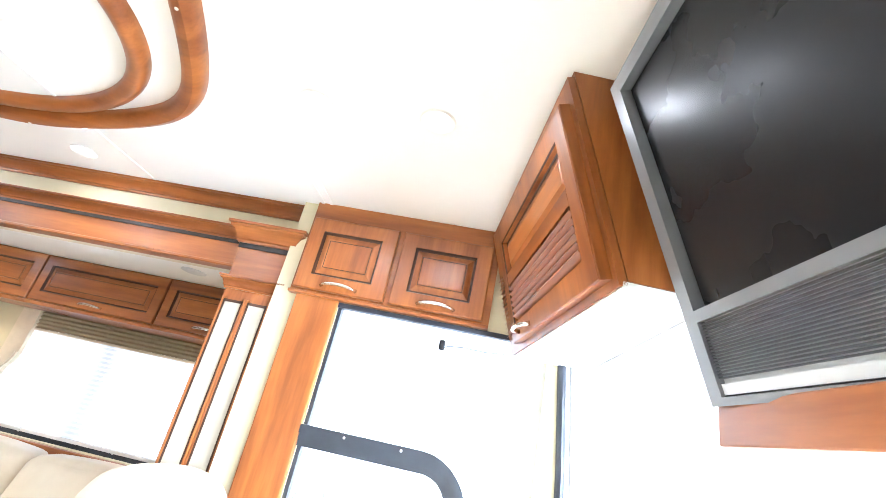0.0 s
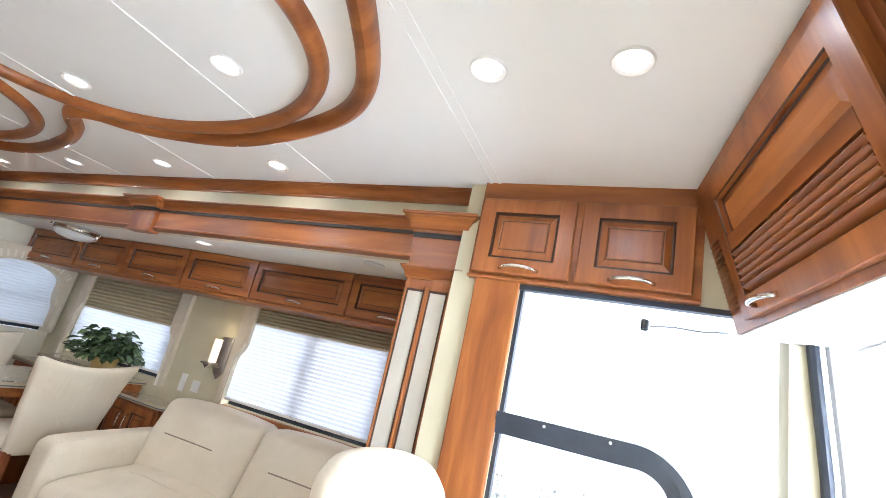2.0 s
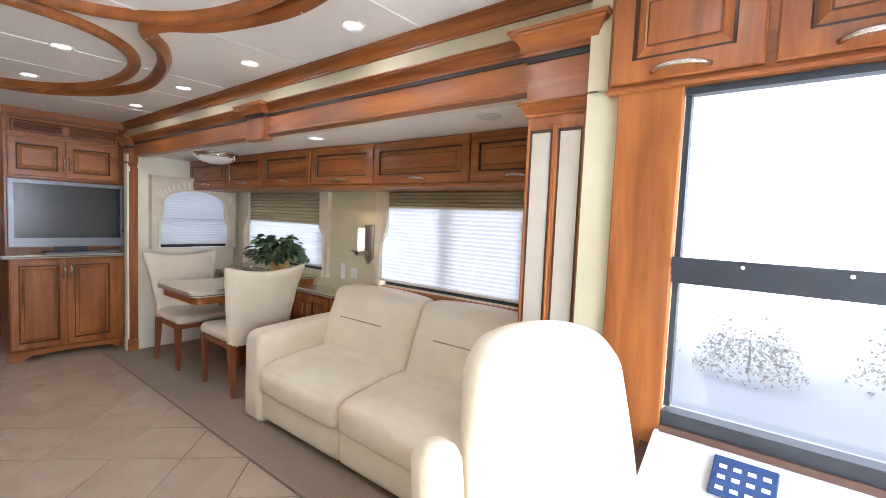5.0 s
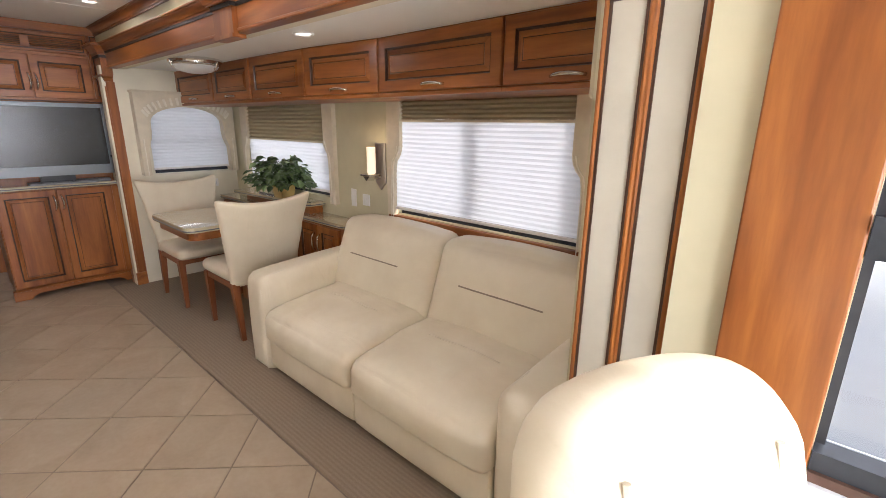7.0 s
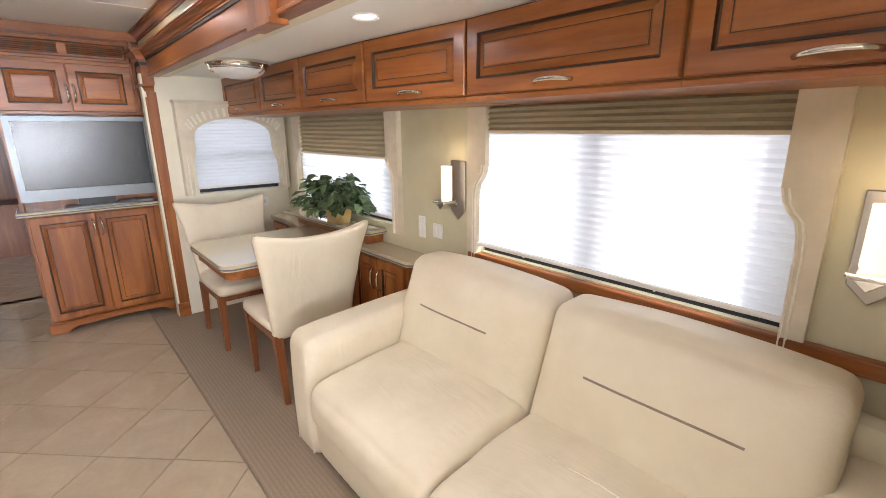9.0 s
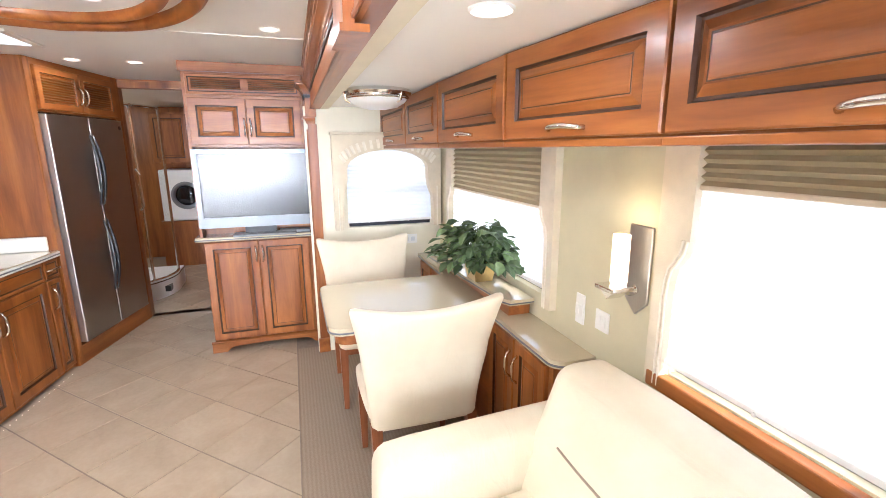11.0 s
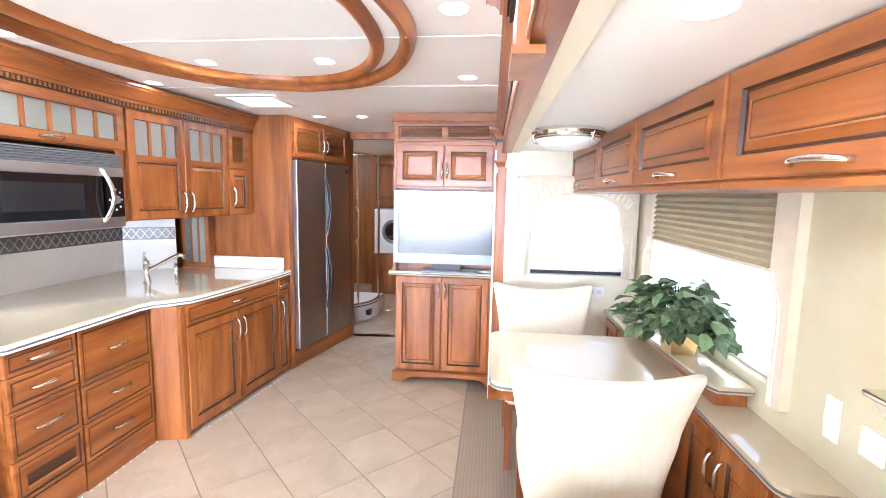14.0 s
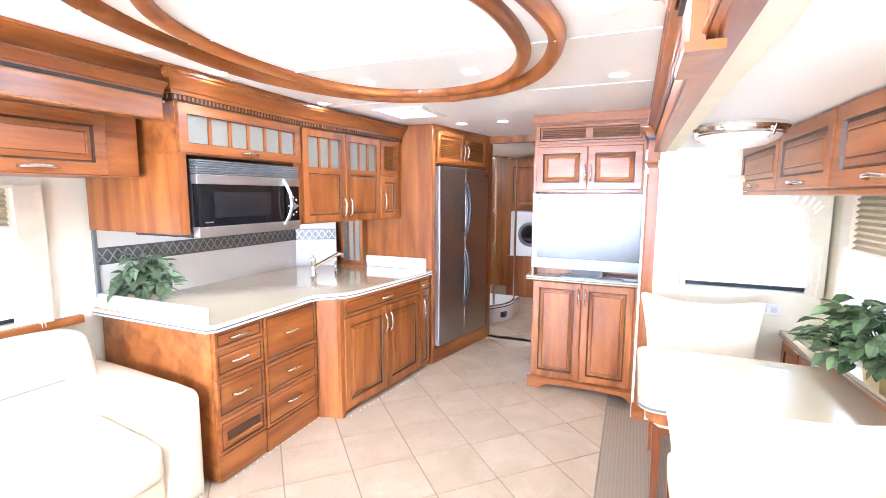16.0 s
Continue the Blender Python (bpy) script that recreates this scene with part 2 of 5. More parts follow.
GLASS = pane("clear_glass")
THINGLASS = Mat("thin_shower_glass")
_t, _g, _x = THINGLASS.node("ShaderNodeBsdfTransparent"), THINGLASS.node("ShaderNodeBsdfGlossy", Roughness=0.03), THINGLASS.node("ShaderNodeMixShader", Fac=0.1)
_t.inputs["Color"].default_value = (0.93, 0.96, 0.95, 1)
THINGLASS.link(_t.outputs[0], _x.inputs[1])
THINGLASS.link(_g.outputs[0], _x.inputs[2])
THINGLASS.link(_x.outputs[0], THINGLASS.t.nodes["Material Output"].inputs[0])
THINGLASS = THINGLASS.m
BOWL = plain("frosted_white_bowl", (0.75, 0.74, 0.72), 0.3, 0.03)
FROST = Mat("frosted_cabinet_glass", (0.27, 0.28, 0.25), 0.35, Specular_IOR_Level=0.25)
FROST = FROST.rough(FROST.noise(FROST.coords(), 200.0), 0.2, 0.35).m
GROUND = plain("pale_concrete", (0.86, 0.85, 0.82), 0.9, 0.04, 0.6, 0.0)
# emission that imitates blown-out daylight behind the bushes
BACKDROP_GLOW = glow("backdrop_glow", (1.0, 1.0, 1.0), 1.9)
BUSH = leaf_material("dry_bush", (0.62, 0.55, 0.46), (0.72, 0.66, 0.58))

# ---- builders ----
def thing(name, m, label, category, group="", kind=""):
    ob = new(name)
    ob.empty_display_size = 0.05
    ob.matrix_world = m
    return tagged(ob, label, category, group, kind)


def mesh_of(name, bm, mats):
    bmesh.ops.recalc_face_normals(bm, faces=bm.faces[:])
    me = bpy.data.meshes.new(name)
    bm.to_mesh(me)
    bm.free()
    for m in (mats if isinstance(mats, (list, tuple)) else [mats]):
        me.materials.append(m)
    return me


def part(name, bm, mats, parent=None, label="", m=None, smooth=False):
    """Links a bmesh (or a ready mesh) as one mesh object under a thing or a part."""
    me = bm if isinstance(bm, bpy.types.Mesh) else mesh_of(name, bm, mats)
    if smooth:
        me.shade_smooth()
        me.set_sharp_from_angle(angle=radians(38))
    ob = new(name, me)
    if parent is not None:
        ob.parent = parent
    if m is not None:
        ob.matrix_local = m
    return tagged(ob, label)


def setting(name, bm, mats, label, smooth=False):
    return tagged(part(name, bm, mats, smooth=smooth), label, "", "", "structure")


def box(x0, x1, y0, y1, z0, z1, bm=None, mat=0):
    bm = bm or bmesh.new()
    x0, x1 = min(x0, x1), max(x0, x1)
    y0, y1 = min(y0, y1), max(y0, y1)
    v = [bm.verts.new((x, y, z)) for z in (z0, z1) for y in (y0, y1) for x in (x0, x1)]
    for q in ((0, 2, 3, 1), (4, 5, 7, 6), (0, 1, 5, 4), (2, 6, 7, 3), (0, 4, 6, 2), (1, 3, 7, 5)):
        bm.faces.new([v[n] for n in q]).material_index = mat
    return bm


def bevelled(bm, width, segments=2):
    bmesh.ops.bevel(bm, geom=bm.edges[:], offset=width, segments=segments, affect="EDGES", profile=0.5)
    return bm


def prism(points, axis, a, b, bm=None, mat=0):
    """A polygon pushed out along an axis; its points are in the other two axes, in order."""
    bm = bm or bmesh.new()

    def at(p, s):
        c = list(p)
        c.insert(axis, s)
        return c

    lo = [bm.verts.new(at(p, a)) for p in points]
    hi = [bm.verts.new(at(p, b)) for p in points]
    bm.faces.new(lo).material_index = mat
    bm.faces.new(hi[::-1]).material_index = mat
    for n in range(len(points)):
        k = (n + 1) % len(points)
        bm.faces.new((lo[n], hi[n], hi[k], lo[k])).material_index = mat
    return bm


def sweep(path, profile, bm=None, closed=False, mat=0, flip=False):
    """A profile of (out, up) carried along a level path; out lies to the right of the way."""
    bm = bm or bmesh.new()
    path = [Vector(p) for p in path]
    rings, count = [], len(path)
    for n, p in enumerate(path):
        before = path[n - 1] if (n or closed) else p
        after = path[(n + 1) % count] if (n < count - 1 or closed) else p
        d1, d2 = (p - before), (after - p)
        d1 = d1.normalized() if d1.length > 1e-9 else d2.normalized()
        d2 = d2.normalized() if d2.length > 1e-9 else d1
        d = (d1 + d2).normalized()
        out = Vector((d.y, -d.x, 0)).normalized()
        if flip:
            out = -out
        stretch = 1 / max(0.4, d.dot(d1))
        rings.append([bm.verts.new(p + out * (u * stretch) + Vector((0, 0, v))) for u, v in profile])
    size = len(profile)
    for n in range(count if closed else count - 1):
        a, b = rings[n], rings[(n + 1) % count]
        for k in range(size):
            bm.faces.new((a[k], a[(k + 1) % size], b[(k + 1) % size], b[k])).material_index = mat
    if not closed:
        bm.faces.new(rings[0]).material_index = mat
        bm.faces.new(rings[-1][::-1]).material_index = mat
    return bm


def tube(path, r, bm=None, n=8, mat=0, taper=None):
    bm = bm or bmesh.new()
    path = [Vector(p) for p in path]
    rings = []
    for k, p in enumerate(path):
        d = (path[min(k + 1, len(path) - 1)] - path[max(k - 1, 0)]).normalized()
        a = d.orthogonal().normalized() if not rings else (last - d * last.dot(d)).normalized()
        last, b = a, d.cross(a)
        rr = r if taper is None else r * taper[k]
        rings.append([bm.verts.new(p + (a * math.cos(t) + b * math.sin(t)) * rr) for t in (2 * math.pi * i / n for i in range(n))])
    for a, b in zip(rings, rings[1:]):
        for i in range(n):
            bm.faces.new((a[i], a[(i + 1) % n], b[(i + 1) % n], b[i])).material_index = mat
    bm.faces.new(rings[0]).material_index = mat
    bm.faces.new(rings[-1][::-1]).material_index = mat
    return bm


def lathe(profile, bm=None, n=28, at=(0, 0, 0), mat=0):
    bm = bm or bmesh.new()
    c = Vector(at)
    rings = []
    for r, z in profile:
        if r < 1e-6:
            rings.append([bm.verts.new(c + Vector((0, 0, z)))])
        else:
            rings.append([bm.verts.new(c + Vector((r * math.cos(t), r * math.sin(t), z))) for t in (2 * math.pi * i / n for i in range(n))])
    for a, b in zip(rings, rings[1:]):
        for i in range(n):
            k = (i + 1) % n
            if len(a) == 1 and len(b) == 1:
                continue
            if len(a) == 1:
                f = (a[0], b[k], b[i])
            elif len(b) == 1:
                f = (a[i], a[k], b[0])
            else:
                f = (a[i], a[k], b[k], b[i])
            bm.faces.new(f).material_index = mat
    return bm


def cushion(sx, sy, sz, r, bulge=(0, 0, 0), seg=14, shape=None):
    """A padded block about the origin with rounded edges and swollen faces; shape bends it."""
    bm = bmesh.new()
    bmesh.ops.create_cube(bm, size=2)
    bmesh.ops.subdivide_edges(bm, edges=bm.edges[:], cuts=seg, use_grid_fill=True)
    half = Vector((sx / 2, sy / 2, sz / 2))
    for v in bm.verts:
        q = Vector([math.copysign(abs(c) ** 0.8, c) for c in v.co])
        p = Vector([q[n] * half[n] for n in range(3)])
        core = Vector([max(-half[n] + r, min(half[n] - r, p[n])) for n in range(3)])
        d = p - core
        if d.length > 1e-6:
            p = core + d.normalized() * r
        for n in range(3):
            a, b = (n + 1) % 3, (n + 2) % 3
            if abs(abs(v.co[n]) - 1) < 1e-4:
                p[n] += math.copysign(bulge[n] * (1 - v.co[a] ** 2) * (1 - v.co[b] ** 2), v.co[n])
        v.co = shape(p) if shape else p
    return bm


def arc(cx, cy, r, a0, a1, n):
    return [(cx + r * math.cos(radians(a0 + (a1 - a0) * k / n)), cy + r * math.sin(radians(a0 + (a1 - a0) * k / n))) for k in range(n + 1)]


_handles = {}


def handle_mesh(length):
    """A bow pull along x, standing off towards -y."""
    if length not in _handles:
        bm = bmesh.new()
        n = 10
        path = [(length * (k / n - 0.5), -0.03 * (1 - (2 * k / n - 1) ** 4) ** 0.8 + 0.002, 0.006 * math.cos(math.pi * (k / n - 0.5))) for k in range(n + 1)]
        tube(path, 0.0062, bm, 8, taper=[1.2 if k in (0, n) else 0.85 + 0.35 * math.sin(math.pi * k / n) for k in range(n + 1)])
        me = mesh_of("handle", bm, CHROME)
        me.shade_smooth()
        _handles[length] = me
    return _handles[length]


def add_handle(parent, x, y, z, length=0.13, upright=False):
    return part("handle", handle_mesh(length), None, parent, "", pose(x, y, z, 0, 90 if upright else 0, 0))


def rings_face(bm, w, h, rows, x0=0.0, z0=0.0):
    """Nested rectangles in the xz plane: rows of (inset, y, material of the band towards the next row)."""
    loops = []
    for inset, y, _ in rows:
        loops.append([bm.verts.new((x0 + sx, y, z0 + sz)) for sx, sz in ((inset, inset), (w - inset, inset), (w - inset, h - inset), (inset, h - inset))])
    for (a, b), row in zip(zip(loops, loops[1:]), rows):
        for k in range(4):
            bm.faces.new((a[k], a[(k + 1) % 4], b[(k + 1) % 4], b[k])).material_index = row[2]
    bm.faces.new(loops[-1]).material_index = rows[-1][2]
    return bm


T = 0.02


def panel_rows(fw, depth=0.010):
    return [(0, 0, 0), (0, -T + 0.004, 0), (0.004, -T, 0), (fw, -T, 1), (fw + 0.004, -T + depth, 1), (fw + 0.010, -T + depth, 0),
            (fw + 0.030, -T + 0.001, 0), (fw + 0.034, -T + 0.003, 1), (fw + 0.037, -T + 0.003, 0), (fw + 0.040, -T + 0.001, 0)]


def panel_door(parent, x, z, w, h, fw=0.055, mat=None, pull=None, name="door"):
    """A raised-panel door whose lower left corner is at (x, z) of the face; pull: (x, z, upright, length) in the door."""
    bm = rings_face(bmesh.new(), w, h, panel_rows(fw))
    d = part(name, bm, [mat or (WOOD_Z if h > w else WOOD_X), GLAZE_AND_SHADE], parent, "", pose(x, 0, z))
    if pull:
        add_handle(d, pull[0], -T, pull[1], pull[3] if len(pull) > 3 else 0.13, pull[2])
    return d


def flat_front(parent, x, z, w, h, pull=None, name="drawer"):
    rows = [(0, 0, 0), (0, -T + 0.004, 0), (0.004, -T, 0), (0.018, -T, 1), (0.021, -T + 0.004, 1), (0.026, -T + 0.003, 0), (0.034, -T + 0.001, 0)]
    d = part(name, rings_face(bmesh.new(), w, h, rows), [WOOD_X, GLAZE_AND_SHADE], parent, "", pose(x, 0, z))
    if pull:
        add_handle(d, pull[0], -T, pull[1], 0.13, pull[2])
    return d


def louvre_door(parent, x, z, w, h, fw=0.045, pitch=0.017, name="louvred_door", pull=None):
    bm = rings_frame(w, h, fw)
    d = part(name, bm, [WOOD_X, GLAZE_AND_SHADE], parent, "", pose(x, 0, z))
    slat = bmesh.new()
    prism([(-0.016, 0.0), (-0.014, 0.003), (0.004, 0.014), (0.002, 0.011)], 0, fw, w - fw, slat)
    me = mesh_of("slat", slat, WOOD_X)
    for k in range(int((h - 2 * fw) / pitch)):
        part("slat", me, None, d, "", pose(0, 0, fw + k * pitch + 0.002))
    # dark sheet that stands in for the shade between the slats
    part("shade_backing", box(fw, w - fw, 0.006, 0.009, fw, h - fw), GLAZE_AND_SHADE, d)
    if pull:
        add_handle(d, pull[0], -T, pull[1], pull[3] if len(pull) > 3 else 0.13, pull[2])
    return d


def rings_frame(w, h, fw):
    """An open frame with a dark inner edge."""
    bm = bmesh.new()
    rows = [(fw, 0.009, 0), (0, 0.009, 0), (0, -T + 0.003, 0), (0.003, -T, 0), (fw - 0.003, -T, 1), (fw, -T + 0.004, 0), (fw, 0.009, 0)]
    loops = [[bm.verts.new((x, y, z)) for x, z in ((i, i), (w - i, i), (w - i, h - i), (i, h - i))] for i, y, _ in rows]
    for (p, q), row in zip(zip(loops, loops[1:]), rows):
        for k in range(4):
            bm.faces.new((p[k], p[(k + 1) % 4], q[(k + 1) % 4], q[k])).material_index = row[2]
    bmesh.ops.remove_doubles(bm, verts=bm.verts[:], dist=1e-5)
    return bm


def crown_profile(h, out):
    """A stepped crown: from its foot at the wall up to the top."""
    return [(0, 0), (out * 0.18, 0), (out * 0.2, h * 0.14), (out * 0.32, h * 0.2), (out * 0.36, h * 0.38), (out * 0.55, h * 0.62), (out * 0.84, h * 0.74), (out * 0.86, h * 0.84), (out, h * 0.87), (out, h), (0, h)]

# ---- the shell ----
def wall_x(x0, x1, y0, y1, z0, z1, holes=()):
    """A wall along x with openings (xa, xb, za, zb)."""
    bm = bmesh.new()
    at = x0
    for xa, xb, za, zb in sorted(holes):
        box(at, xa, y0, y1, z0, z1, bm)
        box(xa, xb, y0, y1, z0, za, bm)
        box(xa, xb, y0, y1, zb, z1, bm)
        at = xb
    return box(at, x1, y0, y1, z0, z1, bm)


def wall_y(y0, y1, x0, x1, z0, z1, holes=()):
    bm = bmesh.new()
    at = y0
    for ya, yb, za, zb in sorted(holes):
        box(x0, x1, at, ya, z0, z1, bm)
        box(x0, x1, ya, yb, z0, za, bm)
        box(x0, x1, ya, yb, zb, z1, bm)
        at = yb
    return box(x0, x1, at, y1, z0, z1, bm)


FLOOR = setting("floor", box(-8.45, 2.0, -1.0, 3.06, -0.08, -0.004), GROUT, "beige ceramic tiles laid diagonally with brown grout")
setting("carpet", bevelled(box(-4.43, -0.3, 1.842, 2.977, -0.003, 0.010), 0.004, 1), CARPET, "brown ribbed carpet strip along the slide-out floor")

bm = bmesh.new()
for x0, x1, y0, y1 in ((-8.45, -4.305, -0.2, 2.13), (-3.955, 2.0, -0.2, 2.13), (-4.305, -3.955, -0.2, 0.22), (-4.305, -3.955, 0.58, 2.13)):
    box(x0, x1, y0, y1, 2.12, 2.2, bm)
for x in (0.03, 0.065, -0.79, -1.62, -2.45, -2.95, -3.75):
    box(x, x + 0.013, -0.1, 2.01, 2.1165, 2.1205, bm)
setting("ceiling", bm, CEILING, "white vinyl ceiling panels with thin seam battens")
setting("ceiling_slide_driver", box(-4.40, -0.22, 2.113, 3.06, 1.82, 1.9), CEILING, "white lowered ceiling of the slide-out")
setting("ceiling_slide_kitchen", box(-4.6, -0.6, -0.97, -0.34, 1.9, 1.96), CEILING, "white lowered ceiling of the kitchen slide-out")

setting("wall_driver_upper", box(-5.65, -0.05, 2.068, 2.112, 1.832, 2.12), SAGE, "sage green wallpaper above the slide-out")
setting("wall_driver_front", wall_x(-0.05, 1.95, 1.978, 2.08, 0, 2.12, [(0.222, 1.03, 0.80, 1.72), (1.1, 1.945, 0.85, 1.66)]), SAGE, "sage green side wall around the driver window")
setting("wall_driver_rear", box(-5.65, -4.48, 2.05, 2.12, 0, 1.83), SAGE, "sage green wall behind the cabinet")
setting("wall_slide_back", wall_x(-4.40, -0.22, 2.978, 3.058, 0, 1.82, [(-1.975, -0.72, 0.84, 1.53), (-3.96, -2.7, 0.86, 1.53)]), SAGE, "sage green papered slide-out wall with two windows")
setting("wall_slide_rear", wall_y(2.0, 2.978, -4.40, -4.32, 0, 1.82, [(2.275, 2.905, 0.96, 1.53)]), CREAMWALL, "cream papered slide-out end wall with a window")
setting("wall_slide_front", box(-0.3, -0.22, 2.074, 2.978, 0, 1.82), SAGE, "sage green papered slide-out front end wall")
setting("wall_kitchen_back", wall_x(-4.6, -0.6, -0.97, -0.89, 0, 1.9, [(-2.3, -0.8, 0.86, 1.52)]), CREAMWALL, "cream papered wall of the kitchen slide-out")
setting("wall_passenger_upper", box(-2.5, -0.6, -0.2, -0.138, 1.96, 2.12, box(-4.6, -2.5, -0.24, -0.18, 1.96, 2.12)), CREAMWALL, "cream wall above the kitchen slide-out")
setting("wall_passenger_end", box(-0.6, -0.52, -0.97, -0.15, 0, 2.12), CREAMWALL, "cream end wall of the kitchen slide-out")
setting("wall_passenger_front", box(-0.52, 1.95, -0.25, -0.15, 0, 2.12), CREAMWALL, "cream wall beside the passenger seat")
setting("wall_front", wall_y(-0.25, 2.08, 1.9, 1.98, 0, 2.12, [(-0.1, 2.06, 0.85, 1.66)]), GREYPL, "grey front cap around the windshield")
bm = wall_y(-0.97, 2.12, -5.73, -5.65, 0, 2.12, [(0.55, 1.19, -0.02, 2.05)])
setting("wall_rear", bm, WOOD_Z, "cherry wood partition with an open doorway")
setting("trim_doorway", prism([(0.5, 0), (0.55, 0), (0.55, 2.05), (1.19, 2.05), (1.19, 2.1), (0.5, 2.1)], 0, -5.65, -5.635), WOOD_Z, "cherry wood casing round the doorway")
setting("wall_hall_end", box(-8.45, -8.4, -1.0, 2.1, 0, 2.12), WOOD_Z, "cherry wood wall at the end of the hall")
setting("wall_hall_side", box(-8.4, -5.73, 1.32, 1.40, 0, 2.12), WOOD_Z, "cherry wood hall wall")
setting("wall_hall_far", box(-8.4, -5.73, -1.0, -0.92, 0, 2.12), SAGE, "sage papered hall wall behind the shower")
setting("wall_kitchen_rear", box(-5.65, -4.6, -0.97, -0.89, 0, 2.12), CREAMWALL, "cream wall behind the refrigerator")

# crown under the ceiling, driver side
setting("trim_crown", sweep([(-4.56, 2.067, 2.06), (-0.05, 2.067, 2.06)], crown_profile(0.059, 0.055)), WOOD_X, "dark-stained cherry crown moulding under the ceiling", True)
setting("trim_crown_kitchen", sweep([(-0.6, -0.137, 2.03), (-4.5, -0.137, 2.03)], crown_profile(0.088, 0.08), flip=False), WOOD_X, "cherry crown moulding under the ceiling", True)


def fascia(name, m, length, label, breaks=()):
    """The slide-out's wooden fascia along x: board, black rope line, crown and bracket blocks."""
    f = thing(name, m, label, "fascia")
    part("board", box(0, length, 0, 0.014, 0, 0.105), WOOD_X, f)
    part("lower_bead", bevelled(box(0, length, -0.008, 0, 0, 0.014), 0.003, 1), WOOD_X, f)
    part("soffit_board", box(0, length, 0.0145, 0.06, 0, 0.03), WOOD_X, f)
    part("rope_trim", box(0, length, -0.006, 0.014, 0.105, 0.12), ROPE, f, "black rope trim")
    part("crown", sweep([(0, 0, 0.12), (length, 0, 0.12)], crown_profile(0.052, 0.05)), WOOD_X, f, "", None, True)
    for x in breaks:
        bm = box(x, x + 0.2, -0.026, -0.001, -0.01, 0.104)
        box(x - 0.004, x + 0.204, -0.034, 0.03, -0.026, -0.0095, bm)
        b = part("bracket", bm, WOOD_Z, f)
        part("bracket_crown", sweep([(x - 0.012, -0.002, 0.12), (x - 0.012, -0.042, 0.12), (x + 0.212, -0.042, 0.12), (x + 0.212, -0.002, 0.12)], crown_profile(0.055, 0.05)), WOOD_X, b, "", None, True)
        part("bracket_rope", box(x - 0.004, x + 0.204, -0.036, -0.007, 0.104, 0.12), ROPE, b)
    return f


setting("trim_slide_edge", box(-4.30, -0.24, 2.1135, 2.17, 1.803, 1.8195), CREAMWALL, "cream trim strip along the slide-out ceiling edge")
setting("wall_slide_return", box(-0.219, -0.051, 2.085, 2.125, 0, 1.82), SAGE, "sage green return beside the pilaster")
fascia("slide_fascia", pose(-4.30, 2.052, 1.80), 4.06, "cherry wood fascia with black rope line across the slide-out", (2.09,))


def pilaster(m, label, wide=0.18, panels=2):
    p = thing("pilaster", m, label, "pilaster")
    part("shaft", box(0, wide, 0, 0.06, 0, 1.70), WOOD_Z, p)
    w = (wide - 0.016 * 2 - 0.02 * (panels - 1)) / panels
    for k in range(panels):
        x = 0.016 + k * (w + 0.02)
        part("inset_panel", box(x + 0.006, x + w - 0.006, -0.008, 0, 0.16, 1.645), INSET, p, "beige fabric inset")
        bm = bmesh.new()
        for a, b, c, d in ((x, x + 0.006, 0.15, 1.655), (x + w - 0.006, x + w, 0.15, 1.655), (x, x + w, 0.15, 0.16), (x, x + w, 1.645, 1.655)):
            box(a, b, -0.012, 0, c, d, bm)
        part("inset_frame", bm, GLAZE_AND_SHADE, p)
        for xx in (x - 0.010, x + w):
            part("bead", tube([(xx + 0.005, -0.004, 0.12), (xx + 0.005, -0.004, 1.665)], 0.009, None, 8), WOOD_Z, p, "", None, True)
    part("base", bevelled(box(-0.012, wide + 0.012, -0.022, 0.06, 0, 0.12), 0.006), WOOD_X, p)
    part("neck", sweep([(-0.002, 0.05, 1.70), (-0.002, -0.002, 1.70), (wide + 0.002, -0.002, 1.70), (wide + 0.002, 0.05, 1.70)], crown_profile(0.05, 0.03)), WOOD_X, p, "", None, True)
    part("block", box(-0.004, wide + 0.004, -0.012, 0.06, 1.75, 1.875), WOOD_X, p)
    part("rope_trim", box(-0.008, wide + 0.008, -0.018, 0.06, 1.875, 1.895), ROPE, p, "black rope trim")
    part("capital", sweep([(-0.006, 0.05, 1.895), (-0.006, -0.014, 1.895), (wide + 0.006, -0.014, 1.895), (wide + 0.006, 0.05, 1.895)], crown_profile(0.08, 0.055)), WOOD_X, p, "", None, True)
    return p


pilaster(pose(-0.264, 2.01, 0), "fluted cherry pilaster with cream fabric insets beside the slide-out", 0.214)
pilaster(pose(-4.475, 2.025, 0), "dark cherry pilaster at the rear edge of the slide-out", 0.16, 1)

# wooden post beside the driver window
post = thing("window_post", pose(0.05, 1.955, 0.0), "broad flat cherry wood panel beside the driver window", "panel")
part("board", bevelled(box(0, 0.17, 0, 0.022, 0.62, 1.724), 0.004), WOOD_Z, post)

# ceiling ovals
def loop(points, n=10):
    """A smooth closed curve through the points."""
    out, c = [], len(points)
    for k in range(c):
        p0, p1, p2, p3 = (Vector(points[(k + d) % c]) for d in (-1, 0, 1, 2))
        for s in range(n):
            t = s / n
            out.append(0.5 * ((2 * p1) + (p2 - p0) * t + (2 * p0 - 5 * p1 + 4 * p2 - p3) * t * t + (3 * p1 - p0 - 3 * p2 + p3) * t ** 3))
    return out


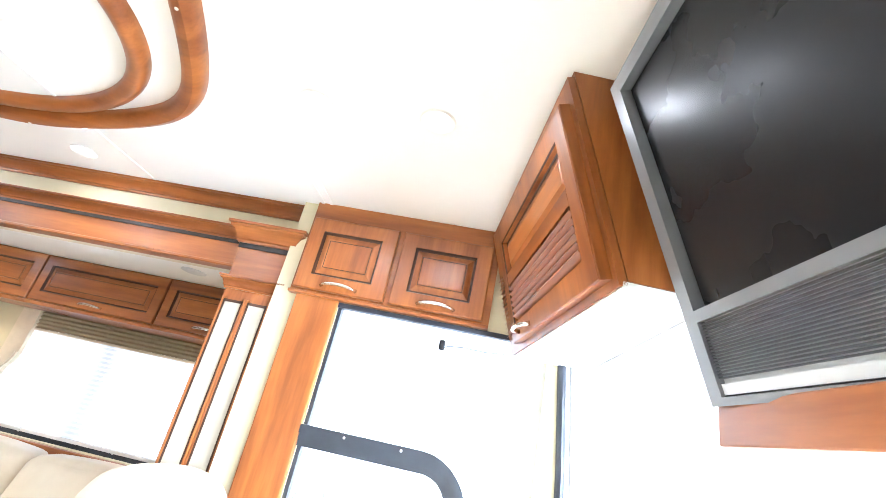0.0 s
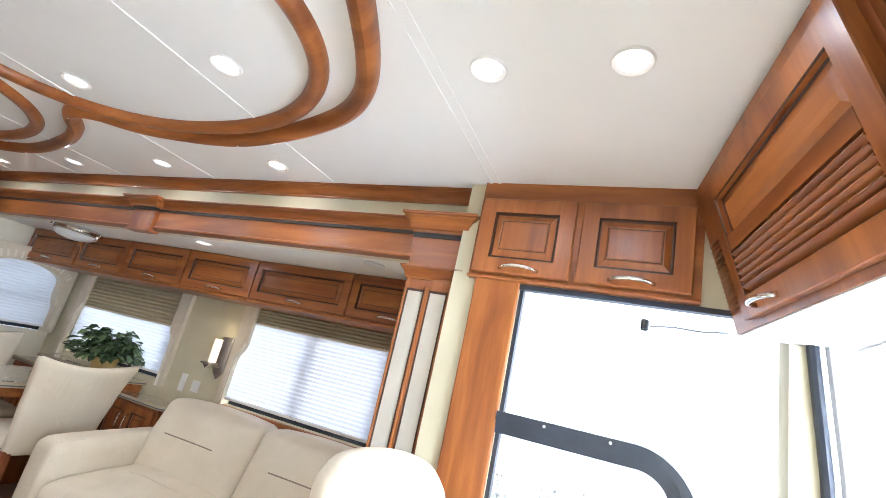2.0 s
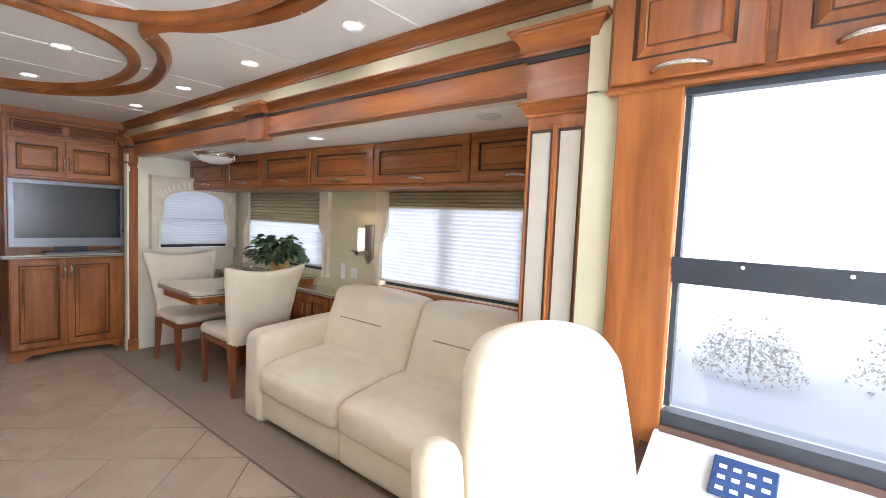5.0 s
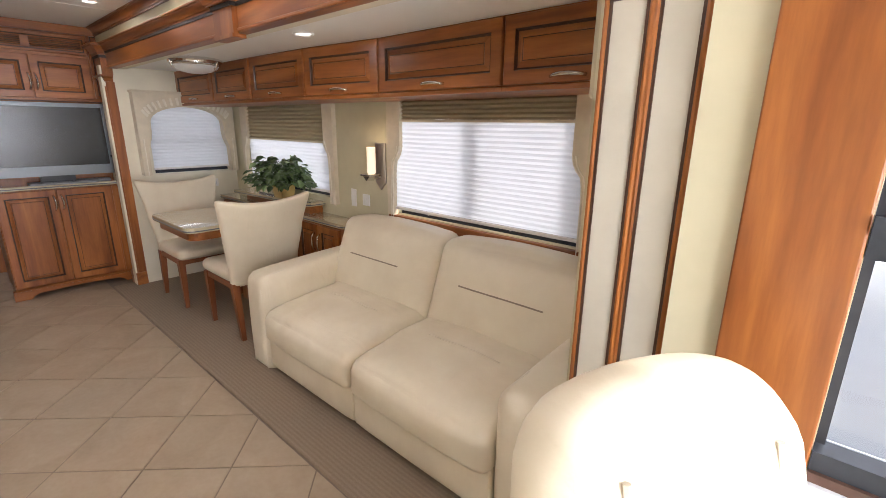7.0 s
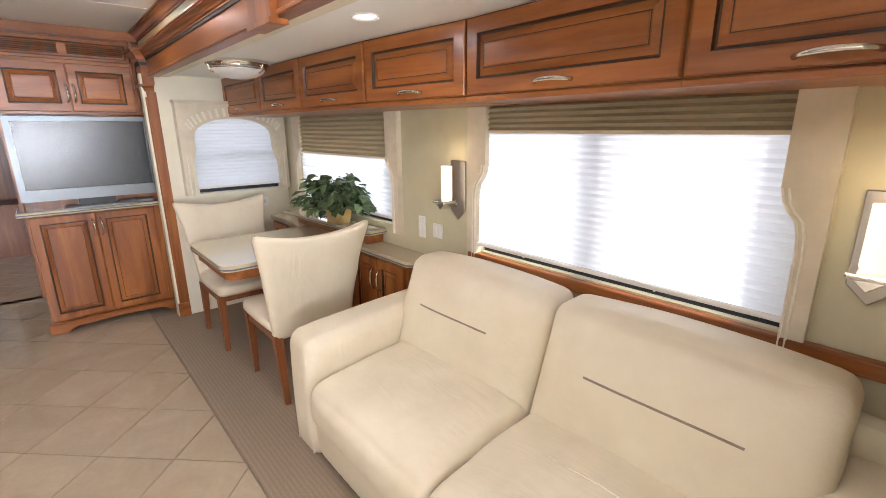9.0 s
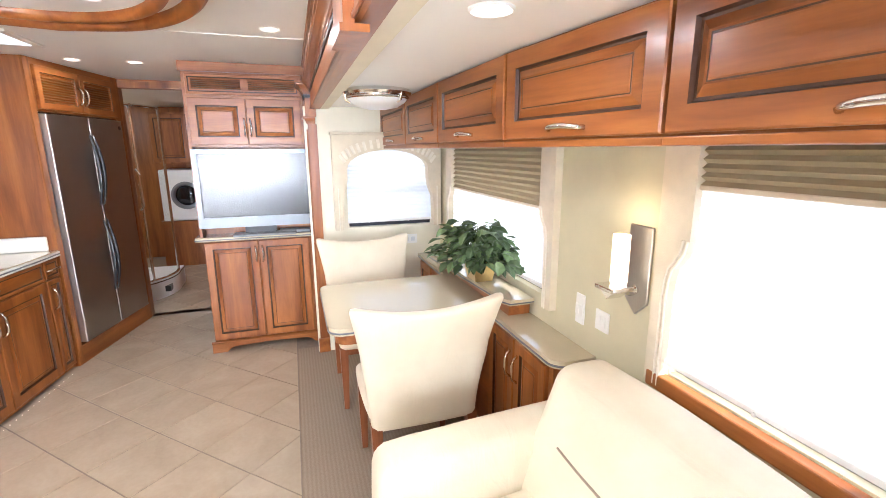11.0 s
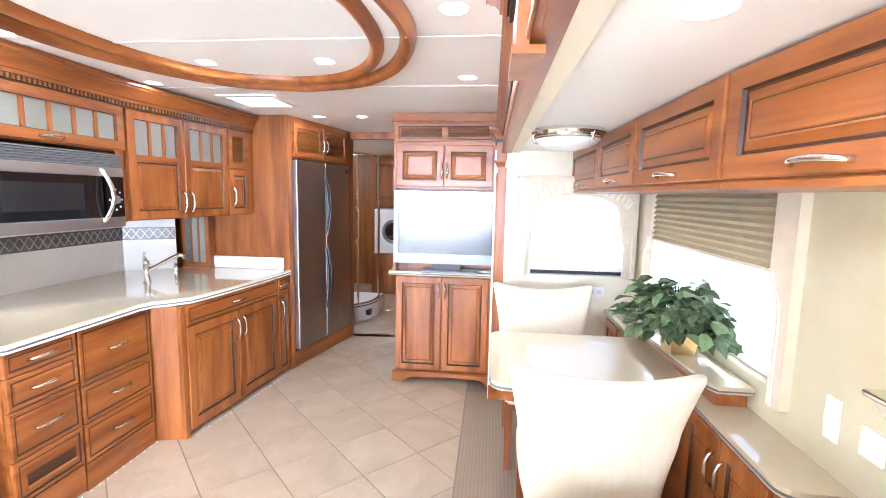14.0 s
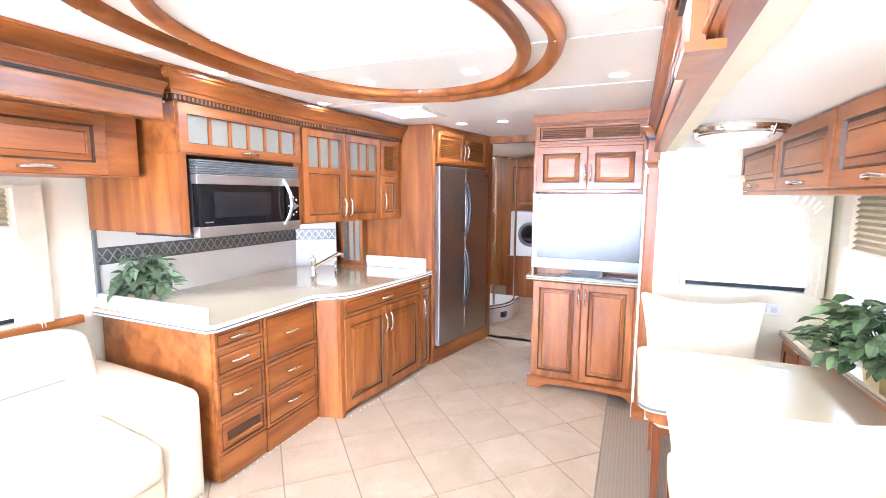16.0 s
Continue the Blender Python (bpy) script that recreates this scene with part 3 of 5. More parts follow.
RING_Y = 0.93
half = [(-0.005, 0.06), (-0.19, 0.40), (-0.46, 0.565), (-0.98, 0.665), (-1.42, 0.575), (-1.62, 0.445), (-1.78, 0.425), (-1.99, 0.555), (-2.3, 0.665), (-2.8, 0.73), (-3.24, 0.61), (-3.54, 0.37), (-3.65, 0.06)]
outline = [(x, RING_Y + w) for x, w in half] + [(x, RING_Y - w) for x, w in half[::-1]]
ROUND = [(-0.034, 0.0), (-0.034, -0.012), (-0.026, -0.026), (-0.010, -0.034), (0.008, -0.036), (0.022, -0.030), (0.032, -0.018), (0.036, -0.006), (0.036, 0.0)]
outer = sweep([(p.x, p.y, 2.12) for p in loop([(x, y) for x, y in outline])], [(u * 0.95, v * 1.3) for u, v in ROUND], closed=True)
moulding = thing("ceiling_moulding", pose(0, 0, 0), "curved two-lobed cherry wood moulding on the ceiling", "moulding")
part("outer_moulding", outer, WOOD_X, moulding, "", None, True)
for cx, rx, ry in ((-0.985, 0.78, 0.58), (-2.72, 0.82, 0.595)):
    path = [(cx + rx * math.copysign(abs(math.cos(t)) ** 0.9, math.cos(t)), RING_Y + ry * math.copysign(abs(math.sin(t)) ** 0.9, math.sin(t)), 2.12) for t in (2 * math.pi * k / 120 for k in range(120))]
    part("inner_moulding", sweep(path, [(u * 0.85, v * 1.05) for u, v in ROUND], closed=True), WOOD_X, moulding, "", None, True)
for k in range(26):
    p = loop(outline)[k * 10 % 260]
    if k % 3 == 0:
        part("screw_cap", lathe([(0.005, -0.002), (0.004, -0.004), (0, -0.005)], None, 8, (p.x, p.y, 2.074)), WHITEPL, moulding)


def downlight(x, y, z, watts, tilt=None):
    d = thing("recessed_light", pose(x, y, z), "round white recessed ceiling downlight, lit", "light", "recessed ceiling lights")
    part("trim_ring", lathe([(0.036, 0.0), (0.042, -0.002), (0.046, -0.006), (0.049, -0.004), (0.051, 0.0)]), WHITEPL, d, "", None, True)
    part("diffuser", lathe([(0.036, -0.001), (0.02, -0.004), (0, -0.005)]), LAMPGLOW, d, "glowing lens", None, True)
    lamp_light((x, y, z - 0.012), watts)


for x in (-0.63, -1.45, -2.42, -3.24):
    for y in (0.6, 1.19):
        downlight(x, y, 2.12, 3.0)
for x in (-1.0, -1.83, -2.68, -3.56):
    downlight(x, 1.845, 2.12, 1.5)
for x in (-2.8, -3.62):
    downlight(x, 0.02, 2.12, 0.25)
downlight(0.21, 1.3, 2.12, 1.8)
downlight(0.56, 1.31, 2.12, 1.8)
for y in (0.57, 0.93):
    downlight(-4.75, y, 2.12, 1.5)
downlight(-1.925, 2.33, 1.82, 0.9)
# added lamp without a fixture, out of view, that brightens the hall
lamp_light((-6.5, -0.45, 2.1), 7, 0.1)

speaker = thing("ceiling_speaker", pose(-0.66, 2.35, 1.82), "small round white speaker grille in the slide-out ceiling", "speaker")
part("grille", lathe([(0.06, 0.0), (0.06, -0.004), (0.05, -0.007), (0.0, -0.007)]), GREYPL, speaker, "", None, True)

hatch = thing("roof_hatch", pose(-4.13, 0.40, 2.12), "bright square translucent skylight with white frame", "skylight")
bm = bmesh.new()
for a, b, c, d in ((-0.2, -0.16, -0.2, 0.2), (0.16, 0.2, -0.2, 0.2), (-0.16, 0.16, -0.2, -0.16), (-0.16, 0.16, 0.16, 0.2)):
    box(a, b, c, d, -0.012, 0.0, bm)
part("hatch_frame", bm, WHITEPL, hatch)
part("diffuser_pane", box(-0.17, 0.17, -0.175, 0.175, 0.06, 0.066), BLIND, hatch, "translucent pane")

# ---- windows ----
def pleated(x0, x1, z0, z1, depth, pitch):
    """A pleated sheet facing -y."""
    bm = bmesh.new()
    n = max(2, round((z1 - z0) / pitch))
    rows = []
    for k in range(2 * n + 1):
        z, y = z0 + (z1 - z0) * k / (2 * n), depth * (k % 2)
        rows.append([bm.verts.new((x0, y, z)), bm.verts.new((x1, y, z))])
    for a, b in zip(rows, rows[1:]):
        bm.faces.new((a[0], a[1], b[1], b[0]))
    return bm


def window(name, m, w, h, day, night, mullion, label, night_pitch=0.03):
    """A window whose sill line is z=0, facing -y: frame, glass, a white day shade from 0 to day and a taupe one above it."""
    win = tagged(thing(name, m, label, "window"), "", "", "", "structure")
    bm = bmesh.new()
    for a, b, c, d in ((0, 0.03, 0, h), (w - 0.03, w, 0, h), (0.03, w - 0.03, 0, 0.03), (0.03, w - 0.03, h - 0.03, h)):
        box(a, b, 0.03, 0.07, c, d, bm)
    box(mullion - 0.025, mullion + 0.025, 0.032, 0.066, 0.03, h - 0.03, bm) if mullion else box(0.03, w - 0.03, 0.032, 0.066, h * 0.44, h * 0.5, bm)
    part("window_frame", bm, ALU, win)
    g = part("pane", box(0.03, w - 0.03, 0.048, 0.052, 0.03, h - 0.03), GLASS, win)
    g.visible_shadow = False
    part("day_shade", pleated(0.004, w - 0.004, 0.048, day, 0.004, 0.027), BLIND, win, "white translucent day shade", pose(0, -0.012, 0))
    part("shade_rail", bevelled(box(0.0, w, -0.022, -0.002, 0.032, 0.05), 0.003), WHITEPL, win)
    part("mid_rail", bevelled(box(0.0, w, -0.022, -0.002, day, day + 0.014), 0.003), FABRIC, win)
    part("night_shade", pleated(0.0, w, day + 0.014, h + 0.03, 0.018, night_pitch), NIGHTSHADE, win, "taupe pleated night shade", pose(0, -0.022, 0))
    for x in (w * 0.24, w * 0.7):
        part("cord_lock", lathe([(0.004, -0.006), (0.006, 0), (0.003, 0.006), (0, 0.006)], None, 8, (x, -0.024, 0.036)), WHITEPL, win)
    return win


window("window_1", pose(-1.99, 2.978, 0.84), 1.285, 0.70, 0.575, 0.12, 0.66, "wide window with white day shade and raised taupe shade", 0.022)
window("window_2", pose(-3.97, 2.978, 0.865), 1.28, 0.68, 0.395, 0.3, 0.04, "window with half-lowered taupe pleated shade over white", 0.03)
window("window_3", pose(-4.32, 2.265, 0.965, 0, 0, 90), 0.65, 0.58, 0.56, 0.0, 0, "small arched window with white day shade", 0.02)
window("window_4", pose(-0.8, -0.89, 0.865, 0, 0, 180), 1.5, 0.66, 0.48, 0.15, 0.75, "window over the second sofa with white day shade", 0.03)


def valance_leg(parent, m, h, left):
    """A padded side leg with a curved step, its outer edge at x=0."""
    s = 1 if left else -1
    step = [(0.12, h), (0.12, h * 0.62), (0.112, h * 0.57), (0.095, h * 0.53), (0.075, h * 0.5), (0.066, h * 0.45), (0.062, h * 0.38), (0.062, 0)]
    bm = prism([(0, 0), (0, h)] + [(x * s, z) for x, z in step], 1, -0.035, 0)
    leg = part("side_leg", bm, FABRIC, parent, "", m)
    for off in (-0.004, -0.02):
        part("piping", tube([(x * s + off * s, -0.037, z) for x, z in step[1:]], 0.004, None, 6), TRIMFAB, leg, "pale piping", None, True)
    return leg


def valance(m, w, h, label):
    v = thing("window_valance", m, label, "valance")
    valance_leg(v, pose(0, 0, 0), h, True)
    valance_leg(v, pose(w, 0, 0), h, False)
    part("head_board", box(0.0, w, -0.033, 0, h - 0.02, h), FABRIC, v)
    return v


valance(pose(-2.04, 2.978, 0.80), 1.387, 0.76, "cream fabric valance with stepped sides round the wide window")
valance(pose(-4.06, 2.978, 0.82), 1.435, 0.74, "cream fabric valance with stepped sides round the dinette window")
valance(pose(-0.72, -0.89, 0.82, 0, 0, 180), 1.72, 0.74, "cream fabric valance round the kitchen-side window")


def arch_valance(m, w, top, label):
    """Arched cornice: legs at both sides, an arch between, ribbed trim along the arch."""
    v = thing("arched_valance", m, label, "valance")
    inner = 0.10
    arch = [(w / 2 + (w / 2 - inner) * math.cos(radians(a)), 0.435 + 0.13 * math.sin(radians(a))) for a in range(0, 181, 12)]
    outline = [(0, 0), (0, top), (w, top), (w, 0), (w - 0.055, 0), (w - 0.06, 0.22), (w - 0.09, 0.3), (w - 0.098, 0.36)] + arch + [(0.098, 0.36), (0.09, 0.3), (0.06, 0.22), (0.055, 0)]
    part("cornice", prism(outline, 1, -0.09, 0), FABRIC, v)
    part("top_ledge", bevelled(box(-0.008, w + 0.008, -0.1, 0, top, top + 0.018), 0.004), FABRIC, v)
    rib = bevelled(box(-0.011, 0.011, -0.006, 0.0, -0.032, 0.032), 0.003)
    me = mesh_of("rib", rib, TRIMFAB)
    for a in range(12, 169, 9):
        x, z = w / 2 + (w / 2 - 0.055) * math.cos(radians(a)), 0.47 + 0.14 * math.sin(radians(a))
        part("rib", me, None, v, "", pose(x, -0.09, z, 0, (a - 90) * -0.5, 0))
    for s in (0.03, w - 0.03):
        part("piping", tube([(s, -0.092, 0.0), (s, -0.092, 0.3)], 0.005, None, 6), TRIMFAB, v, "", None, True)
    return v


arch_valance(pose(-4.32, 2.17, 0.96, 0, 0, 90), 0.79, 0.67, "cream arched fabric cornice with ribbed trim over the end window")
ev = thing("padded_cornice", pose(-0.3, 2.94, 0, 0, 0, -90), "sage padded fabric cornice with long side legs on the slide-out front wall", "valance")
part("cornice", bevelled(box(0, 0.74, -0.075, 0, 1.47, 1.74), 0.012), SAGEFAB, ev)
part("side_leg", bevelled(box(0.4, 0.65, -0.06, 0, 0.83, 1.468), 0.015), SAGEFAB, ev)
part("side_leg", bevelled(box(0.0, 0.16, -0.06, 0, 0.83, 1.468), 0.015), SAGEFAB, ev)
part("cornice_bracket", bevelled(box(0.655, 0.665, -0.05, -0.03, 1.4, 1.468), 0.003), ALU, ev)

# window sill rails
setting("trim_sill", bevelled(box(-2.03, -0.3, 2.938, 2.977, 0.785, 0.835), 0.006), WOOD_X, "cherry wood rail below the wide window")
setting("trim_sill_kitchen", bevelled(box(-2.58, -0.6, -0.89, -0.85, 0.80, 0.845), 0.006), WOOD_X, "cherry wood rail below the kitchen-side window")

# driver window: black sliding frame with a rounded corner
dw = tagged(thing("window_5", pose(0.222, 1.978, 0), "large driver window with black sliding frame", "window"), "", "", "", "structure")
bm = box(0, 0.81, -0.012, 0.02, 1.70, 1.718)
box(0, 0.014, 0.0, 0.03, 0.86, 1.70, bm)
box(0, 0.9, -0.02, 0.03, 0.815, 0.852, bm)
part("window_frame", bm, ALU, dw)
rail = [(0.0, 0.0, 1.24)] + [(0.40, 0, 1.24)] + [(x, 0, z) for x, z in arc(0.43, 1.10, 0.14, 90, 0, 8)] + [(0.57, 0, 0.85)]
bm = bmesh.new()
for inset, y0, y1 in ((0.0, -0.02, 0.012), (0.02, -0.03, -0.02), (-0.022, -0.014, 0.02)):
    prev = None
    for x, _, z in rail:
        d = Vector((0, 0, 1)) if x < 0.42 else Vector((math.sin(min(1.0, (x - 0.42) / 0.15) * math.pi / 2), 0, math.cos(min(1.0, (x - 0.42) / 0.15) * math.pi / 2)))
        o = Vector((x, 0, z)) + d * inset
        ring = [bm.verts.new(o + d * s + Vector((0, y, 0))) for s, y in ((-0.014, y0), (0.014, y0), (0.014, y1), (-0.014, y1))]
        if prev:
            for q in range(4):
                bm.faces.new((prev[q], prev[(q + 1) % 4], ring[(q + 1) % 4], ring[q]))
        prev = ring
part("sliding_frame", bm, ALU, dw, "black rounded sliding sash")
for x in (0.16, 0.36):
    part("screw", lathe([(0.005, 0), (0.004, 0.002), (0, 0.002)], None, 8), WHITEPL, dw, "", pose(x, -0.031, 1.26, 90, 0, 0))
g = part("pane", box(0.014, 0.81, 0.034, 0.038, 0.852, 1.70), GLASS, dw)
g.visible_shadow = False
part("brown_sill", box(0, 0.9, -0.03, 0.0, 0.788, 0.815), DARKBROWN, dw, "dark brown sill")
qw = tagged(thing("window_6", pose(1.08, 1.978, 0), "front quarter window with black rubber gasket", "window"), "", "", "", "structure")
part("gasket", tube([(0.0, -0.01, 1.66), (0.03, -0.01, 1.3), (0.05, -0.01, 0.85)], 0.016), ALU, qw, "", None, True)
part("inner_trim", tube([(0.045, -0.02, 1.66), (0.075, -0.02, 1.3), (0.095, -0.02, 0.85)], 0.02), GREYPL, qw, "", None, True)
g = part("pane", box(0.05, 0.8, 0.03, 0.034, 0.86, 1.65), GLASS, qw)
g.visible_shadow = False
ws = tagged(thing("windshield", pose(1.9, -0.1, 0.85), "wide windshield with black rubber gasket", "window"), "", "", "", "structure")
part("gasket", tube([(0, 0, 0.8), (0, 2.05, 0.8)], 0.014), ALU, ws)
g = part("pane", box(0.03, 0.034, 0, 2.05, 0, 0.81), GLASS, ws)
g.visible_shadow = False

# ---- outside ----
# glowing wall added outside: whites out the view and lights the cockpit
setting("backdrop", box(-60, 60, 13.0, 13.1, -1.1, 8.0), BACKDROP_GLOW, "glowing white backdrop standing in for overexposed daylight")
setting("ground", box(-400, 400, -400, 400, -1.2, -1.1), GROUND, "pale sunlit gravel lot")

# ---- cabinets ----
# overhead cabinets of the slide-out
def overhead(x0, y0, x1, y1, group):
    w = math.hypot(x1 - x0, y1 - y0)
    c = thing("overhead_cabinet", pose(x0, y0, 1.551, 0, 0, math.degrees(math.atan2(y1 - y0, x1 - x0))), "dark cherry overhead cabinet with raised panel and nickel pull", "cabinet", group)
    part("body", box(0, w, 0, 0.34, 0, 0.269), WOOD_X, c)
    part("bottom_rail", bevelled(box(0, w, -0.016, 0.34, -0.018, 0), 0.003), WOOD_X, c)
    panel_door(c, 0.006, 0.006, w - 0.012, 0.256, 0.052, WOOD_X, (w / 2 - 0.006, 0.022, False, 0.14))
    return c


for a, ya, b, yb in ((-4.315, 2.548, -3.55, 2.548), (-3.55, 2.548, -2.94, 2.548), (-2.94, 2.548, -2.308, 2.568), (-2.308, 2.568, -1.715, 2.632), (-1.715, 2.632, -0.945, 2.632), (-0.945, 2.632, -0.36, 2.632)):
    overhead(a, ya, b, yb, "overhead cabinets in the slide-out")

# front cabinets above the driver window
fc = thing("front_overhead_cabinet", pose(0.018, 1.958, 1.733), "cherry overhead cabinet with two panelled doors above the driver window", "cabinet")
part("body", box(0, 0.78, 0, 0.02, 0, 0.387), WOOD_X, fc)
part("bottom_lip", bevelled(box(0, 0.78, -0.02, 0.02, -0.012, 0), 0.003), WOOD_X, fc)
for x, w in ((0.012, 0.36), (0.394, 0.36)):
    panel_door(fc, x, 0.012, w, 0.30, 0.058, WOOD_Z, (w / 2, 0.02, False, 0.14))

# sloped cabinet over the windshield
SLOPE = math.degrees(math.atan2(0.145, 0.46))
cc = thing("corner_overhead_cabinet", pose(0.772, 1.957, 2.12, 0, 0, -83.3), "cherry cabinet with louvred door sloping over the windshield", "cabinet")
part("body", prism([(0, 0), (0.145, -0.46), (0.9, -0.46), (0.9, 0)], 0, 0.0, 0.89), WOOD_Z, cc)
frame_part = part("face", box(0.0, 0.89, -0.016, 0, 0, 0.475), WOOD_Z, cc, "", pose(0, 0.145, -0.468, SLOPE, 0, 0))
bm = rings_frame(0.72, 0.40, 0.06)
d = part("louvred_door", bm, [WOOD_Z, GLAZE_AND_SHADE], frame_part, "", pose(0.15, -0.022, 0.02))
part("door_rail", box(0.06, 0.66, -T + 0.001, 0.008, 0.185, 0.225), WOOD_X, frame_part, "", pose(0.15, -0.022, 0.02))
part("bottom_panel", box(0.0, 0.89, 0.135, 0.9, -0.475, -0.462), WHITEPL, cc, "white underside panel")
rings = rings_face(bmesh.new(), 0.60, 0.115, [(0, 0.0, 1), (0.004, 0.004, 0), (0.03, -0.008, 0)], 0.06, 0.225)
part("raised_panel", rings, [WOOD_X, GLAZE_AND_SHADE], frame_part, "", pose(0.15, -0.024, 0.02))
slat = mesh_of("slat", prism([(-0.018, 0.016), (-0.015, 0.02), (0.006, 0.004), (0.003, 0.0)], 0, 0.06, 0.66), WOOD_X)
for k in range(6):
    part("slat", slat, None, frame_part, "", pose(0.15, -0.026, 0.085 + k * 0.0185))
# shade behind the slats, put in as a dark sheet
part("slat_shade_backing", box(0.21, 0.81, -0.020, -0.017, 0.08, 0.205), GLAZE_AND_SHADE, frame_part)
add_handle(frame_part, 0.32, -0.045, 0.042, 0.13)
slat2 = mesh_of("vent_slat", prism([(-0.014, 0.0), (-0.012, 0.003), (0.004, 0.012), (0.002, 0.009)], 0, 0.03, 0.10), WOOD_X)
for k in range(14):
    part("vent_slat", slat2, None, frame_part, "", pose(0.0, -0.018, 0.06 + k * 0.016))

# the television over the windshield
tv = thing("front_television", pose(1.16, 1.03, 1.468, 0, 0, -86) @ pose(0, 0, 0, 18.5, 0, 0), "large silver flat television with speaker strip above the windshield", "television")
W, H = 0.96, 0.6
bm = bmesh.new()
for a, b, c, e in ((0, 0.03, 0, H), (W - 0.03, W, 0, H), (0.03, W - 0.03, H - 0.03, H), (0.03, W - 0.03, 0, 0.012), (0.03, W - 0.03, 0.122, 0.14)):
    box(a, b, -0.03, 0.06, c, e, bm)
box(0.0, W, 0.03, 0.06, 0, H, bm)
part("bezel", bm, SILVER, tv)
part("screen", box(0.035, W - 0.035, -0.012, 0.0, 0.145, H - 0.035), DULLSCREEN, tv, "dark glossy screen")
part("screen_edge", box(0.03, W - 0.03, -0.008, 0.004, 0.14, H - 0.03), BLACKPL, tv)
rib = mesh_of("speaker_rib", prism([(-0.026, 0), (-0.022, 0.0028), (-0.018, 0.0028), (-0.018, 0)], 0, 0.03, W - 0.03), SILVER)
for k in range(19):
    part("speaker_rib", rib, None, tv, "", pose(0, 0, 0.036 + k * 0.0045))
part("speaker_backing", box(0.03, W - 0.03, -0.018, 0.0, 0.03, 0.122), GREYPL, tv)
part("control_strip", box(0.03, W - 0.03, -0.024, 0.0, 0.014, 0.03), GREYPL, tv)
part("standby_light", lathe([(0.004, 0), (0.003, 0.002), (0, 0.002)], None, 8), WHITEPL, tv, "", pose(0.34, -0.025, 0.022, 90, 0, 0))
sh = thing("television_surround", pose(1.14, 1.03, 0, 0, 0, -90), "cherry wood surround above and below the front television", "surround")
part("lower_board", bevelled(box(0, 1.2, 0.0, 0.03, 1.405, 1.467), 0.003), WOOD_X, sh)
part("upper_board", box(0, 1.2, -0.16, 0.5, 2.085, 2.118), WOOD_X, sh)
part("back_board", box(0, 1.2, 0.12, 0.14, 1.46, 2.09), WOOD_X, sh)
part("soffit", box(-0.9, 1.2, 0.03, 0.86, 1.64, 1.66), GREYPL, sh, "pale padded soffit")

# rear television cabinet
rc = thing("television_cabinet", pose(-4.60, 1.225, 0, 0, 0, 90), "tall cherry television cabinet with panelled doors and stone shelf", "cabinet")
part("lower_body", box(0.02, 0.885, 0.0, 0.5, 0.06, 0.87), WOOD_Z, rc)
foot = [(0.0, 0.0), (0.10, 0.0), (0.125, 0.025), (0.16, 0.04), (0.45, 0.05), (0.70, 0.04), (0.735, 0.025), (0.76, 0.0), (0.86, 0.0), (0.86, 0.08), (0.0, 0.08)]
part("bracket_foot", prism(foot, 1, -0.03, 0.0), WOOD_X, rc)
part("foot_moulding", sweep([(0.0, -0.03, 0.073), (0.86, -0.03, 0.073)], [(0, 0), (0.012, 0.004), (0.012, 0.012), (0, 0.02)]), WOOD_X, rc)
panel_door(rc, 0.025, 0.097, 0.365, 0.765, 0.05, WOOD_Z, (0.343, 0.66, True, 0.12))
panel_door(rc, 0.394, 0.097, 0.365, 0.765, 0.05, WOOD_Z, (0.023, 0.66, True, 0.12))
part("side_stile", box(0.772, 0.885, -0.006, 0.0, 0.1, 0.86), WOOD_Z, rc)
part("shelf", bevelled(box(-0.03, 0.905, -0.045, 0.5, 0.872, 0.905), 0.008), STONE, rc, "cream solid-surface shelf with dark edge line")
part("shelf_inlay", box(-0.031, 0.906, -0.046, 0.48, 0.882, 0.890), GREYLINE, rc)
part("niche_back", box(0.0, 0.885, 0.12, 0.5, 0.905, 1.55), WOOD_Z, rc)
part("niche_side", box(0.0, 0.02, 0.0, 0.12, 0.905, 1.55), WOOD_Z, rc)
part("niche_side", box(0.865, 0.885, 0.0, 0.12, 0.905, 1.55), WOOD_Z, rc)
part("upper_body", box(0.0, 0.885, 0.0, 0.5, 1.55, 2.118), WOOD_X, rc)
panel_door(rc, 0.022, 1.568, 0.369, 0.315, 0.05, WOOD_X, (0.352, 0.12, True, 0.12))
panel_door(rc, 0.395, 1.568, 0.369, 0.315, 0.05, WOOD_X, (0.02, 0.12, True, 0.12))
d = flat_front(rc, 0.022, 1.905, 0.748, 0.135, None, "vent_panel")
slat3 = mesh_of("vent_slat", prism([(-0.008, 0.0), (-0.006, 0.003), (0.002, 0.010), (0.0, 0.007)], 0, 0, 0.31), WOOD_X)
for x in (0.04, 0.40):
    # no hole is cut: a dark patch gives the vent its shade
    part("vent_shade_patch", box(x, x + 0.31, -T - 0.003, -T + 0.002, 0.035, 0.1), GLAZE_AND_SHADE, d)
    for k in range(5):
        part("vent_slat", slat3, None, d, "", pose(x, -T - 0.004, 0.038 + k * 0.0125))
part("upper_side_panel", rings_face(bmesh.new(), 0.105, 0.50, panel_rows(0.02), 0.778, 1.58), [WOOD_Z, GLAZE_AND_SHADE], rc)
part("top_board", box(-0.01, 0.89, -0.03, 0.0, 2.055, 2.117), WOOD_X, rc)


